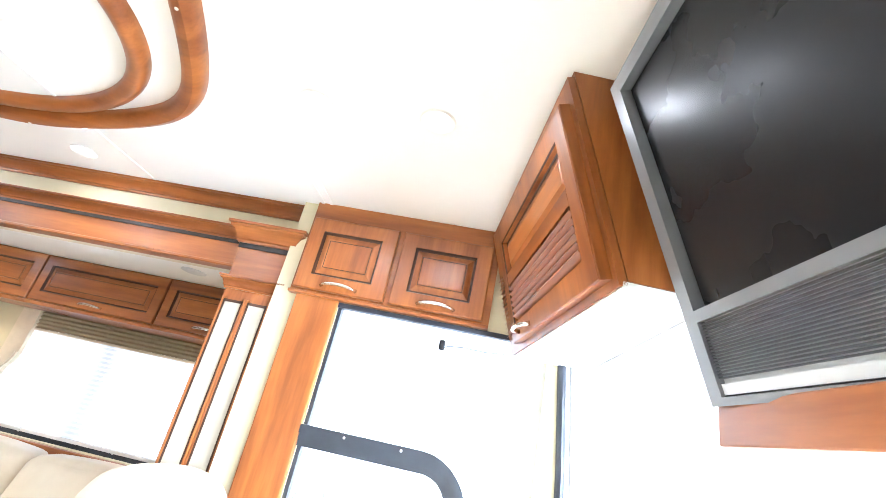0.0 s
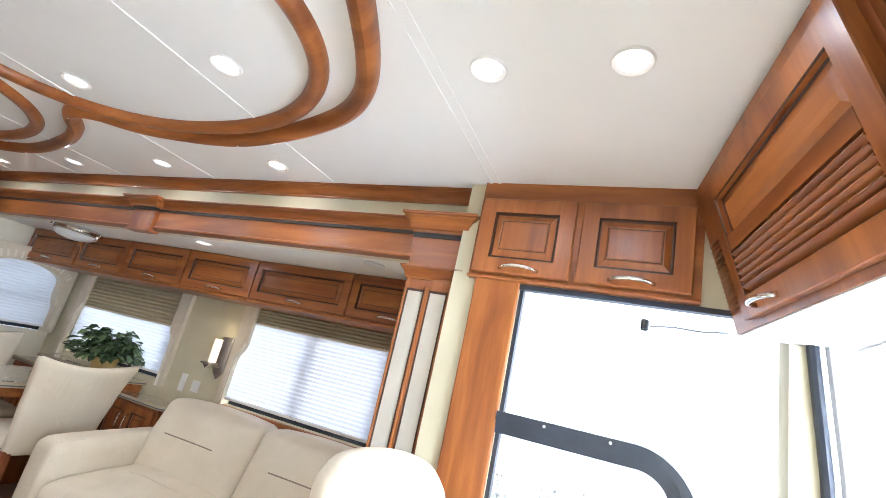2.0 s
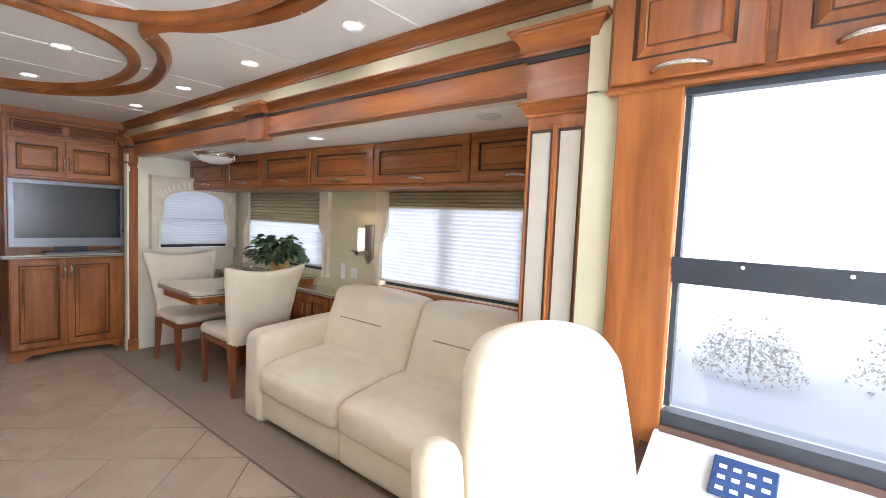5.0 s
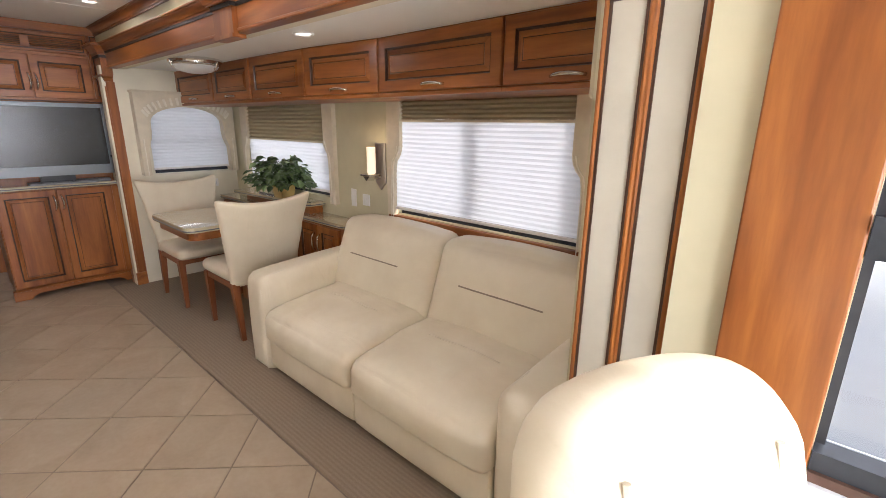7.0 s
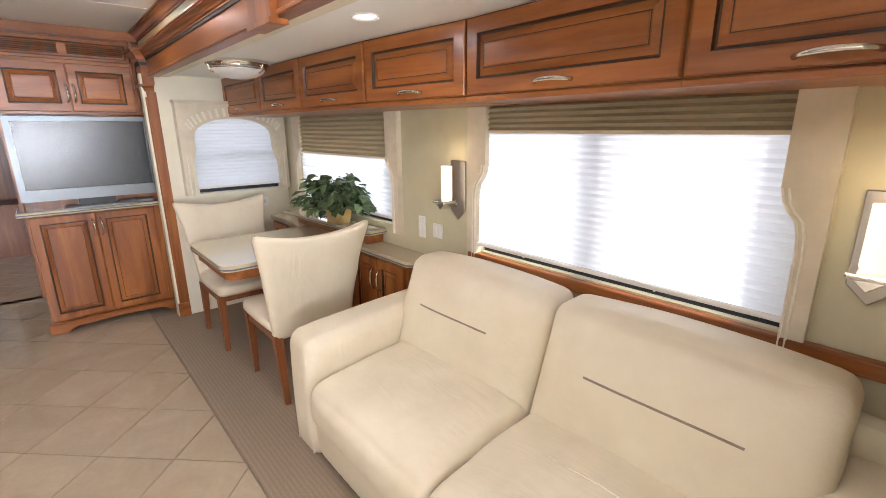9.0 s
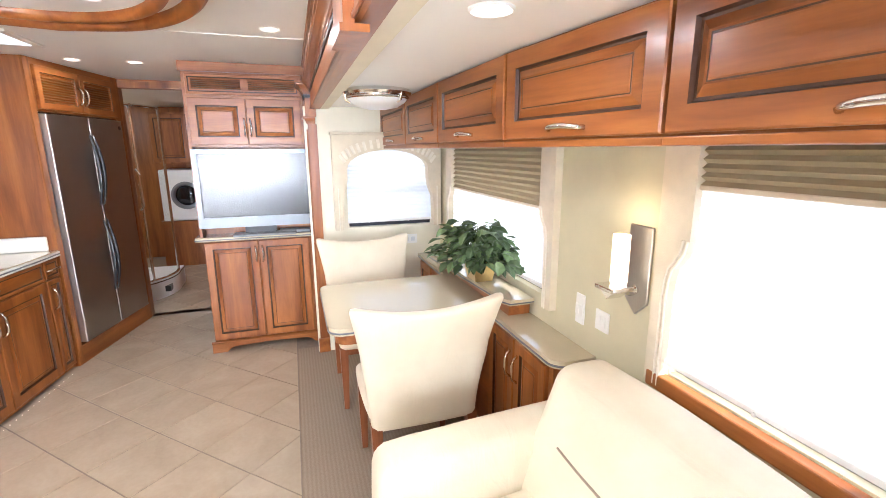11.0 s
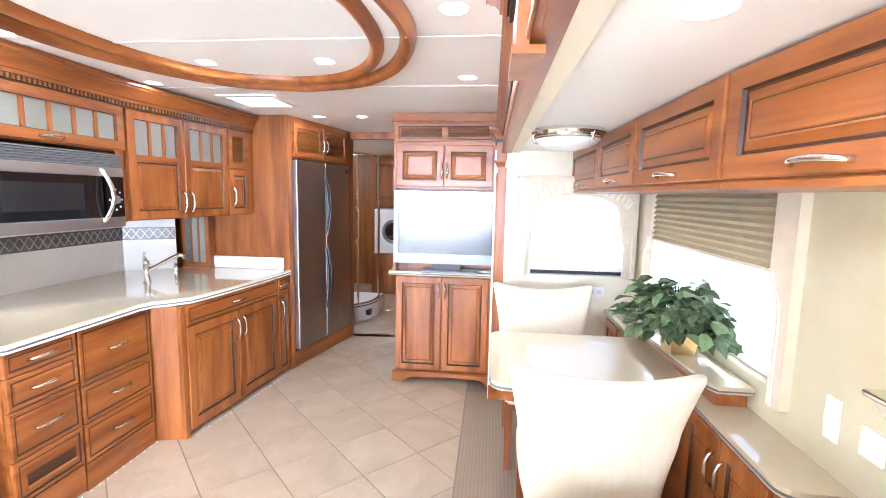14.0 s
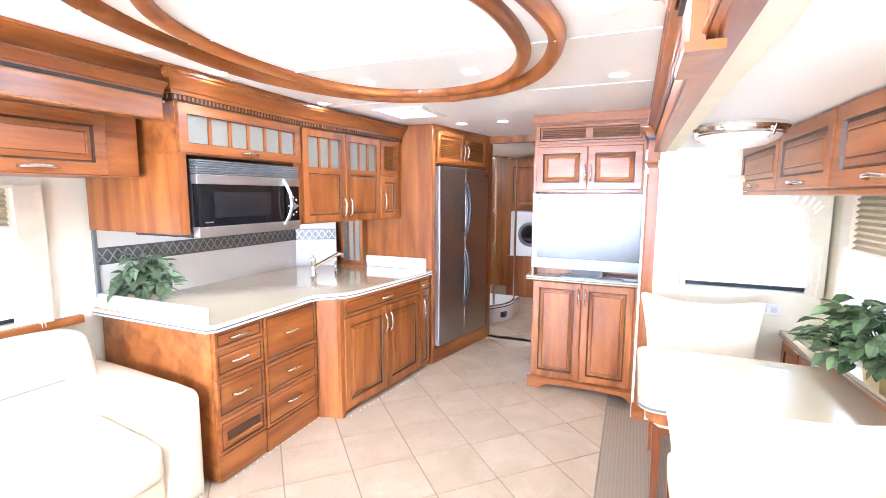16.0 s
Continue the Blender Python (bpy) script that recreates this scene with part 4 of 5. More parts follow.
def small_tv(m):
    t = thing("television", m, "silver flat television on the cabinet shelf, switched off", "television")
    w, h = 0.805, 0.56
    bm = bmesh.new()
    for a, b, c, e in ((0, 0.035, 0, h), (w - 0.035, w, 0, h), (0.035, w - 0.035, h - 0.03, h), (0.035, w - 0.035, 0, 0.075)):
        box(a, b, -0.02, 0.05, c, e, bm)
    box(0.0, w, 0.02, 0.07, 0, h, bm)
    part("bezel", bm, SILVER, t)
    part("screen", box(0.035, w - 0.035, -0.008, 0.0, 0.075, h - 0.03), SCREEN, t, "dark screen")
    part("control_band", box(0.035, w - 0.035, -0.023, -0.02, 0.028, 0.068), SILVER, t)
    part("button", lathe([(0.012, 0), (0.012, 0.008), (0.009, 0.011), (0, 0.011)], None, 14), BLACKPL, t, "", pose(w - 0.018, -0.02, 0.14, 90, 0, 0))
    part("badge", box(w / 2 - 0.03, w / 2 + 0.03, -0.0245, -0.023, 0.044, 0.052), SILVER, t)
    part("foot", bevelled(box(0.22, 0.66, -0.06, 0.07, -0.068, -0.05), 0.006), SILVER, t)
    part("neck", box(0.3, 0.52, 0.0, 0.05, -0.05, 0.01), BLACKPL, t)
    return t


small_tv(pose(-4.56, 1.24, 0.975, 0, 0, 90))
rm = thing("remote_box", pose(-4.575, 1.78, 0.907, 0, 0, 90), "slim silver set-top box on the stone shelf", "box")
part("case", bevelled(box(0, 0.22, 0, 0.1, 0, 0.022), 0.004), SILVER, rm)

# ---- kitchen ----
kd = thing("drawer_cabinet", pose(-2.665, 0.015, 0, 0, 0, 180) @ Matrix.Diagonal((1, 1, 1.05, 1)), "cherry kitchen drawer base with seven nickel-pulled drawers", "cabinet")
part("body", box(0, 0.81, 0.0, 0.86, 0.02, 0.785), WOOD_X, kd)
for z0, z1 in ((0.685, 0.785), (0.545, 0.68), (0.335, 0.54)):
    flat_front(kd, 0.008, z0, 0.325, z1 - z0, (0.162, (z1 - z0) * 0.5, False))
dr = flat_front(kd, 0.008, 0.15, 0.325, 0.18, None, "pull_out_board")
# dark raised patch drawn for the shaded inside of the slot
part("slot", box(0.05, 0.275, -T - 0.004, -T, 0.06, 0.11), GLAZE_AND_SHADE, dr)
part("slot_lip", bevelled(box(0.05, 0.275, -T - 0.016, -T, 0.045, 0.062), 0.004), WOOD_X, dr)
for z0, z1 in ((0.515, 0.785), (0.33, 0.51), (0.14, 0.325)):
    flat_front(kd, 0.343, z0, 0.455, z1 - z0, (0.228, (z1 - z0) * 0.5, False))
part("kick", box(0.008, 0.333, -0.014, 0.0, 0.012, 0.142), WOOD_X, kd)
part("kick", box(0.343, 0.798, -0.014, 0.0, 0.0, 0.13), WOOD_X, kd)

SINKROT = 180 - math.degrees(math.atan2(0.125, 1.03))
ks = thing("sink_cabinet", pose(-3.525, 0.185, 0, 0, 0, SINKROT) @ Matrix.Diagonal((1, 1, 1.05, 1)), "cherry sink base with two panelled doors and a narrow side door", "cabinet")
part("body", box(0, 1.12, 0.0, 0.55, 0.02, 0.785), WOOD_Z, ks)
part("corner_post", box(-0.012, 0.02, -0.012, 0.2, 0.0, 0.785), WOOD_Z, ks)
panel_door(ks, 0.025, 0.045, 0.46, 0.61, 0.055, WOOD_Z, (0.43, 0.49, True, 0.14))
panel_door(ks, 0.49, 0.045, 0.46, 0.61, 0.055, WOOD_Z, (0.03, 0.49, True, 0.14))
flat_front(ks, 0.025, 0.665, 0.925, 0.118, (0.462, 0.055, False), "false_drawer")
panel_door(ks, 0.965, 0.045, 0.14, 0.61, 0.03, WOOD_Z, (0.03, 0.49, True, 0.14))
flat_front(ks, 0.965, 0.665, 0.14, 0.118, (0.07, 0.055, False))
af = thing("angled_filler", pose(-3.472, 0.005, 0, 0, 0, 105) @ Matrix.Diagonal((1, 1, 1.05, 1)), "plain cherry filler panel between the base cabinets", "panel")
part("board", box(0.0, 0.185, 0.0, 0.02, 0, 0.785), WOOD_Z, af)


def counter_outline(grow):
    g = grow
    pts = [(-2.585 + g, -0.93), (-2.585 + g, -0.03 + g), (-2.62 + g * 0.5, 0.0 + g)]
    pts += [(-3.32, -0.005 + g), (-3.40, 0.02 + g), (-3.46, 0.09 + g), (-3.53, 0.15 + g), (-3.62, 0.178 + g)]
    pts += [(-4.0, 0.232 + g), (-4.35, 0.275 + g), (-4.595, 0.293 + g), (-4.595, -0.93)]
    return pts


kc = thing("kitchen_counter", pose(-0.06, 0.045, 0.04), "cream solid-surface counter with curved edge and grey inlay line", "counter")
part("slab", prism(counter_outline(0.0), 2, 0.787, 0.825), STONE, kc)
part("edge_band", prism(counter_outline(0.006), 2, 0.797, 0.806), GREYLINE, kc, "grey inlay line")
part("lower_edge", prism(counter_outline(0.008), 2, 0.787, 0.797), WHITESTONE, kc)
part("upper_edge", prism(counter_outline(0.008), 2, 0.806, 0.818), WHITESTONE, kc)
part("end_curb", bevelled(box(-2.614, -2.584, -0.885, -0.03, 0.825, 0.912), 0.01), WHITESTONE, kc, "white raised end curb")
part("side_curb", bevelled(box(-4.594, -4.566, -0.38, 0.25, 0.825, 0.925), 0.012), WHITESTONE, kc, "white raised side curb")

bs = thing("backsplash", pose(-0.06, 0.0, 0.02), "cream backsplash with a pewter diamond border", "backsplash")
part("panel", box(-4.29, -2.61, -0.889, -0.882, 0.825, 1.345), SPLASH, bs)
ANG = math.degrees(math.atan2(0.3, -0.2))
diag = part("angled_panel", box(0, 0.36, -0.007, 0, 0.825, 1.345), SPLASH, bs, "", pose(-4.29, -0.885, 0, 0, 0, ANG + 0))
part("border", box(-4.285, -2.612, -0.883, -0.877, 1.085, 1.185), PEWTER, bs, "pewter border tiles")
part("border", box(0, 0.355, -0.012, -0.0075, 1.085, 1.185), PEWTER, diag, "pewter border tiles")
dia = bmesh.new()
for s in (1, -1):
    prism([(-0.03 * s, -0.038), (-0.024 * s, -0.04), (0.03 * s, 0.038), (0.024 * s, 0.04)], 1, -0.004, 0, dia)
dia_me = mesh_of("diamond", dia, PEWTERL)
for k in range(28):
    part("diamond", dia_me, None, bs, "", pose(-2.65 - k * 0.0585, -0.877, 1.135, 0, 0, 180))
for k in range(6):
    part("diamond", dia_me, None, diag, "", pose(0.03 + k * 0.0585, -0.012, 1.135))
part("corner_strip", bevelled(box(-2.628, -2.606, -0.886, -0.868, 0.9, 1.345), 0.003), SILVER, bs, "grey metal corner strip")

# upper cabinets
uc = thing("microwave_cabinet", pose(-2.65, -0.12, -0.02, 0, 0, 180), "cherry cabinet above the microwave with six frosted panes", "cabinet")
part("body", box(0.0, 0.88, 0.0, 0.735, 1.735, 1.99), WOOD_X, uc)
part("side_panel", box(-0.004, 0.05, 0.0, 0.735, 1.335, 1.735), WOOD_Z, uc)
part("side_panel", box(0.82, 0.88, 0.0, 0.735, 1.335, 1.735), WOOD_Z, uc)


def lattice_door(parent, x, z, w, h, panes, lower=0.0, pull=None):
    """A door with a row of small panes; lower: height of a raised panel below them."""
    f = 0.052
    bm = rings_frame(w, h, f)
    base = lower + (f * 0.8 if lower else f)
    step = (w - 2 * f) / panes
    d = part("glazed_door", bm, [WOOD_Z if h > w else WOOD_X, GLAZE_AND_SHADE], parent, "", pose(x, 0, z))
    if lower:
        part("mid_rail", box(f - 0.001, w - f + 0.001, -T + 0.001, 0.008, lower, lower + f * 0.8), WOOD_X, d)
    for k in range(1, panes):
        part("muntin", box(f + k * step - 0.009, f + k * step + 0.009, -T + 0.002, 0.006, base, h - f), WOOD_Z, d)
    for k in range(panes):
        part("pane", box(f + k * step + 0.006, f + (k + 1) * step - 0.006, -0.006, -0.002, base, h - f), FROST, d, "frosted glass pane")
    if lower:
        rows = [(0, -0.008, 1), (0.005, -0.008, 0), (0.026, -T + 0.002, 0)]
        part("raised_panel", rings_face(bmesh.new(), w - 2 * f, lower - f, rows, f, f), [WOOD_Z, GLAZE_AND_SHADE], d)
    if pull:
        add_handle(d, pull[0], -T, pull[1], pull[3], pull[2])
    return d


lattice_door(uc, 0.006, 1.742, 0.868, 0.24, 6, 0, (0.434, 0.022, False, 0.12))


def kitchen_crown(points, z):
    t = thing("cabinet_crown", pose(0, 0, 0), "cherry crown with dark dentil line over the kitchen cabinets", "crown")
    part("crown", sweep([(x, y, z + 0.03) for x, y in points], crown_profile(0.1, 0.07), flip=False), WOOD_X, t, "", None, True)
    part("frieze", sweep([(x, y, z) for x, y in points], [(-0.03, 0), (0.004, 0), (0.004, 0.032), (-0.03, 0.032)]), ROPE, t, "dark dentil band")
    tooth = mesh_of("dentil", box(-0.006, 0.006, -0.008, 0.004, 0.006, 0.026), WOOD_X)
    for (xa, ya), (xb, yb) in zip(points, points[1:]):
        d = math.hypot(xb - xa, yb - ya)
        a = math.degrees(math.atan2(yb - ya, xb - xa))
        for k in range(int(d / 0.024)):
            s = (k + 0.5) * 0.024 / d
            part("dentil", tooth, None, t, "", pose(xa + (xb - xa) * s, ya + (yb - ya) * s, z, 0, 0, a))
    return t


kitchen_crown([(-2.64, -0.3), (-2.64, -0.115), (-3.53, -0.115), (-3.71, -0.08), (-4.655, 0.045)], 1.97)
UPROT = 180 - math.degrees(math.atan2(0.15, 1.06))
ud = thing("upper_kitchen_cabinet", pose(-3.535, -0.12, -0.02, 0, 0, UPROT), "cherry upper cabinet with glazed doors and louvred side door", "cabinet")
part("body", box(0.0, 1.125, 0.0, 0.6, 1.338, 1.99), WOOD_Z, ud)
lattice_door(ud, 0.01, 1.345, 0.405, 0.635, 3, 0.34, (0.375, 0.1, True, 0.14))
lattice_door(ud, 0.42, 1.345, 0.405, 0.635, 3, 0.34, (0.03, 0.1, True, 0.14))
panel_door(ud, 0.835, 1.345, 0.225, 0.345, 0.045, WOOD_Z, (0.03, 0.14, True, 0.14))
louvre_door(ud, 0.835, 1.70, 0.225, 0.28)
cl = thing("tambour_column", pose(-4.64, -0.31, 0.866, 0, 0, 90), "narrow cherry column with dark upright slots on the counter", "column")
part("body", box(-0.23, 0.0, 0.0, 0.008, 0.0, 0.51), WOOD_Z, cl)
part("body_side", box(-0.23, 0.0, -0.07, 0.0, 0.0, 0.51), WOOD_Z, cl)
for k in range(3):
    part("slot", box(-0.205 + k * 0.063, -0.16 + k * 0.063, -0.073, -0.07, 0.05, 0.46), FROST if k else PEWTER, cl)
part("foot", bevelled(box(-0.235, 0.005, -0.08, 0.0, 0.0, 0.03), 0.004), WOOD_X, cl)

# refrigerator and its surround
FROT = 180 - math.degrees(math.atan2(0.205, 0.937))
fs = thing("refrigerator_surround", pose(-4.66, 0.338, 0, 0, 0, FROT), "tall cherry surround of the refrigerator with louvred doors above", "cabinet")
part("stile", box(0.0, 0.05, 0.0, 0.3, 0.0, 2.118), WOOD_Z, fs)
part("stile", box(0.905, 0.995, 0.0, 0.3, 0.0, 2.118), WOOD_Z, fs)
part("kick", box(0.05, 0.905, 0.0, 0.05, 0.0, 0.135), WOOD_X, fs)
part("upper_body", box(0.05, 0.905, 0.0, 0.3, 1.785, 2.118), WOOD_X, fs)
louvre_door(fs, 0.06, 1.80, 0.415, 0.275, 0.045, 0.017, "louvred_door", (0.39, 0.115, True, 0.12))
louvre_door(fs, 0.485, 1.80, 0.415, 0.275, 0.045, 0.017, "louvred_door", (0.025, 0.115, True, 0.12))
sp = thing("refrigerator_side_panel", pose(-4.663, -0.89, 0, 0, 0, 90), "tall plain cherry panel beside the refrigerator", "panel")
part("board", box(0.0, 1.228, 0.0, 0.03, 0.0, 2.118), WOOD_Z, sp)

fr = thing("refrigerator", pose(-4.66, 0.338, 0, 0, 0, FROT) @ pose(0.052, -0.012, 0.14), "stainless steel side-by-side refrigerator with long black handles", "refrigerator")
FW, FH = 0.85, 1.64
part("case", box(0.0, FW, 0.04, 0.6, 0.0, FH), BLACKPL, fr)
for k, (a, b) in enumerate(((0.006, FW * 0.5 - 0.003), (FW * 0.5 + 0.003, FW - 0.006))):
    bm = box(a, b, -0.03, 0.035, 0.02, FH - 0.01)
    bevelled(bm, 0.006)
    d = part("door", bm, BRUSHED, fr, "brushed stainless door")
    s = -1 if k == 0 else 1
    x = FW / 2 + s * 0.02
    for z0, z1 in ((0.98, 1.5), (0.30, 0.86)):
        bow = [(x + s * 0.004 * math.sin(math.pi * t / 10), -0.034 - 0.035 * math.sin(math.pi * t / 10), z0 + (z1 - z0) * t / 10) for t in range(11)]
        part("handle", tube(bow, 0.011, None, 8, taper=[0.5 + 0.7 * math.sin(math.pi * t / 10) for t in range(11)]), BLACKPL, d, "black curved handle", None, True)
part("badge", lathe([(0.016, 0), (0.015, 0.003), (0, 0.003)], None, 16), BLACKPL, fr, "", pose(FW - 0.05, -0.031, FH - 0.07, 90, 0, 0))

# microwave
mw = thing("microwave", pose(-2.715, -0.12, 1.295, 0, 0, 180), "stainless over-counter microwave with black window and bow handle", "microwave")
MW = 0.752
part("case", box(0.0, MW, 0.0, 0.45, 0.0, 0.4), BLACKPL, mw)
part("lower_band", bevelled(box(0, MW, -0.045, 0, 0, 0.055), 0.004), BRUSHED, mw)
part("upper_band", bevelled(box(0, MW, -0.045, 0, 0.275, 0.325), 0.004), BRUSHED, mw)
part("door_glass", box(0.01, 0.615, -0.042, 0, 0.055, 0.275), BLACKGLASS, mw, "black glass door")
part("door_window", box(0.10, 0.5, -0.0435, -0.042, 0.1, 0.235), SCREEN, mw)
part("control_panel", box(0.635, MW, -0.042, 0, 0.055, 0.275), BLACKGLASS, mw, "black control panel")
part("dial", lathe([(0.022, 0), (0.021, 0.012), (0.017, 0.016), (0, 0.016)], None, 20), SILVER, mw, "silver dial", pose(0.695, -0.042, 0.15, 90, 0, 0))
for k in range(8):
    a = k * math.pi / 4
    part("button", lathe([(0.006, 0), (0.005, 0.003), (0, 0.003)], None, 8), GREYPL, mw, "", pose(0.695 + 0.04 * math.cos(a), -0.042, 0.15 + 0.055 * math.sin(a), 90, 0, 0))
vs = mesh_of("vent_slat", bevelled(box(0.0, MW, -0.045, 0.0, 0.0, 0.0085), 0.002, 1), SILVER)
for k in range(6):
    part("vent_slat", vs, None, mw, "", pose(0, 0, 0.328 + k * 0.0122))
hb = [(0.612 + 0.02 * math.sin(math.pi * t / 12), -0.042 - 0.045 * math.sin(math.pi * t / 12), 0.035 + 0.275 * t / 12) for t in range(13)]
part("handle", tube(hb, 0.013, None, 10), CHROME, mw, "bow handle", None, True)
part("badge", box(0.04, 0.09, -0.0435, -0.042, 0.075, 0.081), SILVER, mw)

# slide-out over the second sofa
fascia("kitchen_slide_fascia", pose(-0.6, -0.115, 1.86, 0, 0, 180), 1.99, "cherry wood fascia with black rope line over the second sofa")
for a, b in ((-2.60, -1.9), (-1.9, -1.25), (-1.25, -0.6)):
    w = b - a
    c = thing("overhead_cabinet", pose(b, -0.33, 1.6, 0, 0, 180), "cherry overhead cabinet with raised panel above the second sofa", "cabinet", "overhead cabinets above the second sofa")
    part("body", box(0, w, 0, 0.555, 0, 0.29), WOOD_X, c)
    panel_door(c, 0.006, 0.006, w - (0.16 if a < -2.5 else 0.012), 0.27, 0.052, WOOD_X, ((w - 0.16) / 2, 0.022, False, 0.14))

# dinette side cabinet and counter
sd = thing("dinette_side_cabinet", pose(-4.31, 2.823, 0, 0, 0, 0), "low dark cherry cabinet below the dinette window", "cabinet")
part("body", box(0, 1.93, 0.0, 0.15, 0.02, 0.70), WOOD_X, sd)
for k in range(2):
    panel_door(sd, 1.36 + k * 0.275, 0.05, 0.265, 0.63, 0.05, WOOD_Z, (0.235 if k == 0 else 0.03, 0.5, True, 0.13))
for k in range(2):
    panel_door(sd, 0.03 + k * 0.3, 0.05, 0.28, 0.63, 0.05, WOOD_Z)
pts = [(0.0, -0.03), (1.885, -0.03)] + arc(1.925, 0.03, 0.06, -90, 0, 5) + [(1.985, 0.154), (0.0, 0.154)]
sc = thing("side_counter", pose(-4.31, 2.823, 0.70), "cream solid-surface counter top along the window wall", "counter")
part("slab", prism(pts, 2, 0.0, 0.032), STONE, sc)
part("edge_line", prism([(x + (0.003 if x > 1 else 0), y - (0.003 if y < 0.1 else 0)) for x, y in pts], 2, 0.008, 0.015), GREYLINE, sc, "dark edge line")
rs = thing("window_riser", pose(-3.90, 2.733, 0.733), "raised cream solid-surface shelf holding the plant", "shelf")
pts = [(0.0, 0.02), (1.06, 0.09), (1.1, 0.11), (1.1, 0.235), (0.0, 0.235)]
part("slab", prism(pts, 2, 0.062, 0.09), STONE, rs)
part("edge_line", prism([(x + (0.002 if x > 1 else 0), y - (0.003 if y < 0.2 else 0)) for x, y in pts], 2, 0.069, 0.075), GREYLINE, rs, "dark edge line")
part("riser_board", box(0.02, 1.06, 0.12, 0.235, 0.0, 0.062), WOOD_X, rs)
# task lamp under the microwave
tl = thing("task_lamp", pose(-3.08, -0.39, 1.298), "slim lit lamp under the microwave", "lamp")
part("lens", bevelled(box(-0.12, 0.12, -0.03, 0.03, -0.006, 0.0), 0.002, 1), LAMPGLOW, tl, "glowing lens")
lamp_light((-3.08, -0.39, 1.282), 0.7, 0.06)

# tiny glowing dots on the floor, imitating a rope light's reflections along the toe-kicks
rl = thing("toe_kick_light", pose(-0.07, 0.04, 0), "row of tiny glowing dots imitating rope-light reflections along the kitchen toe-kick", "light")
bulb = mesh_of("bulb", lathe([(0.0, 0.0), (0.0022, 0.001), (0.0022, 0.003), (0.0, 0.0045)], None, 8), SCONCEGLOW)
for k in range(16):
    part("bulb", bulb, None, rl, "", pose(-2.64 - k * 0.05, 0.0, 0.0))
for k in range(20):
    part("bulb", bulb, None, rl, "", pose(-3.5 - k * 0.05, 0.185 + k * 0.05 * 0.121, 0.0))

# ---- seating ----
def seam(parent, points, r=0.0035, mat=None, name="stitched_seam"):
    return part(name, tube(points, r, None, 6), mat or SEAM, parent, "", None, True)


def sofa(m, w, label):
    """A two-seat leather sofa facing -y; its rear left foot is at the origin's left."""
    s = thing("sofa", m, label, "sofa")
    arm, depth = 0.215, 0.80

    def soft(p):
        return p + Vector((0, 0, 0.008 * noise.noise(p * 3.1)))

    base = cushion(w - 0.06, depth - 0.08, 0.24, 0.03, (0, 0.012, 0), 8)
    part("base", base, LEATHER, s, "", pose(w / 2, depth / 2 + 0.02, 0.13), True)
    for k in (0, 1):
        cw = (w - 2 * arm) / 2

        def seat_shape(p, cw=cw, k=k):
            t = p.y / 0.31
            wr = (0.012 * noise.noise(Vector((p.x * 4 + k * 7, p.y * 7, 1.3))) + 0.006 * noise.noise(Vector((p.x * 20 + k * 5, p.y * 6, 4.1))) * max(0.0, min(1.0, 0.4 - t))) if p.z > 0 else 0
            drop = 0.05 * max(0.0, -t - 0.55) ** 1.5
            return p + Vector((0, 0, wr - drop + 0.03 * t * (1 if p.z > 0 else 0)))

        c = part("seat_cushion", cushion(cw - 0.004, 0.64, 0.21, 0.05, (0.0, 0.02, 0.03), 34, seat_shape), LEATHER, s, "", pose(arm + cw * (k + 0.5), 0.30, 0.32), True)
        line = []
        for t in range(11):
            x, y = -0.2 + 0.4 * t / 10, 0.02
            swell = 0.03 * (1 - abs(2 * x / cw) ** 2.5) * (1 - abs(y / 0.32) ** 2.5)
            line.append(seat_shape(Vector((x, y, 0.1055 + swell))))
        seam(c, line, 0.003, PIPING)
        part("front_panel", cushion(cw - 0.006, 0.05, 0.2, 0.02, (0, 0.014, 0), 8), LEATHER, s, "", pose(arm + cw * (k + 0.5), 0.03, 0.14), True)

        def back_shape(p, k=k):
            z = p.z + 0.28
            side = 1 if k else -1
            crown = 0.018 * math.cos(p.x * 3.0)
            return Vector((p.x, p.y + 0.36 * z + 0.006 * noise.noise(p * 4.0), p.z + (crown if p.z > 0 else 0)))

        b = part("back_cushion", cushion(cw + 0.06 - 0.004, 0.19, 0.475, 0.05, (0.0, 0.03, 0.012), 22, back_shape), LEATHER, s, "", pose(arm + cw * (k + 0.5) + (0.03 if k else -0.03), 0.515, 0.58), True)
        lo, hi = (-0.24, 0.18) if k == 0 else (-0.22, 0.24)
        hw = (cw + 0.056) / 2
        line = []
        for t in range(13):
            x = lo + (hi - lo) * t / 12
            swell = 0.03 * (1 - abs(x / hw) ** 2.5) * (1 - abs(0.045 / 0.235) ** 2.5)
            line.append(back_shape(Vector((x, -0.0955 - swell, 0.045))))
        seam(b, line, 0.004)
    for k in (0, 1):

        def arm_shape(p):
            return p + Vector((0, 0, 0.02 * (p.y / 0.4) + (0.012 * math.cos(p.x * 12) if p.z > 0.2 else 0)))

        a = part("arm", cushion(arm, 0.82, 0.575, 0.055, (0.012, 0.012, 0.012), 16, arm_shape), LEATHER, s, "", pose(arm / 2 if k == 0 else w - arm / 2, 0.41, 0.29), True)
        for x in (-0.075, 0.075):
            part("piping", tube([(x, -0.405, z) for z in (-0.28, -0.1, 0.1, 0.2)] + [(x * 0.93, -0.37, 0.27), (x * 0.9, -0.25, 0.285)], 0.005, None, 6), PIPING, a, "", None, True)
    part("back_frame", cushion(w - 0.1, 0.1, 0.7, 0.04, (0, 0, 0), 8), LEATHER, s, "", pose(w / 2, 0.785, 0.36), True)
    return s


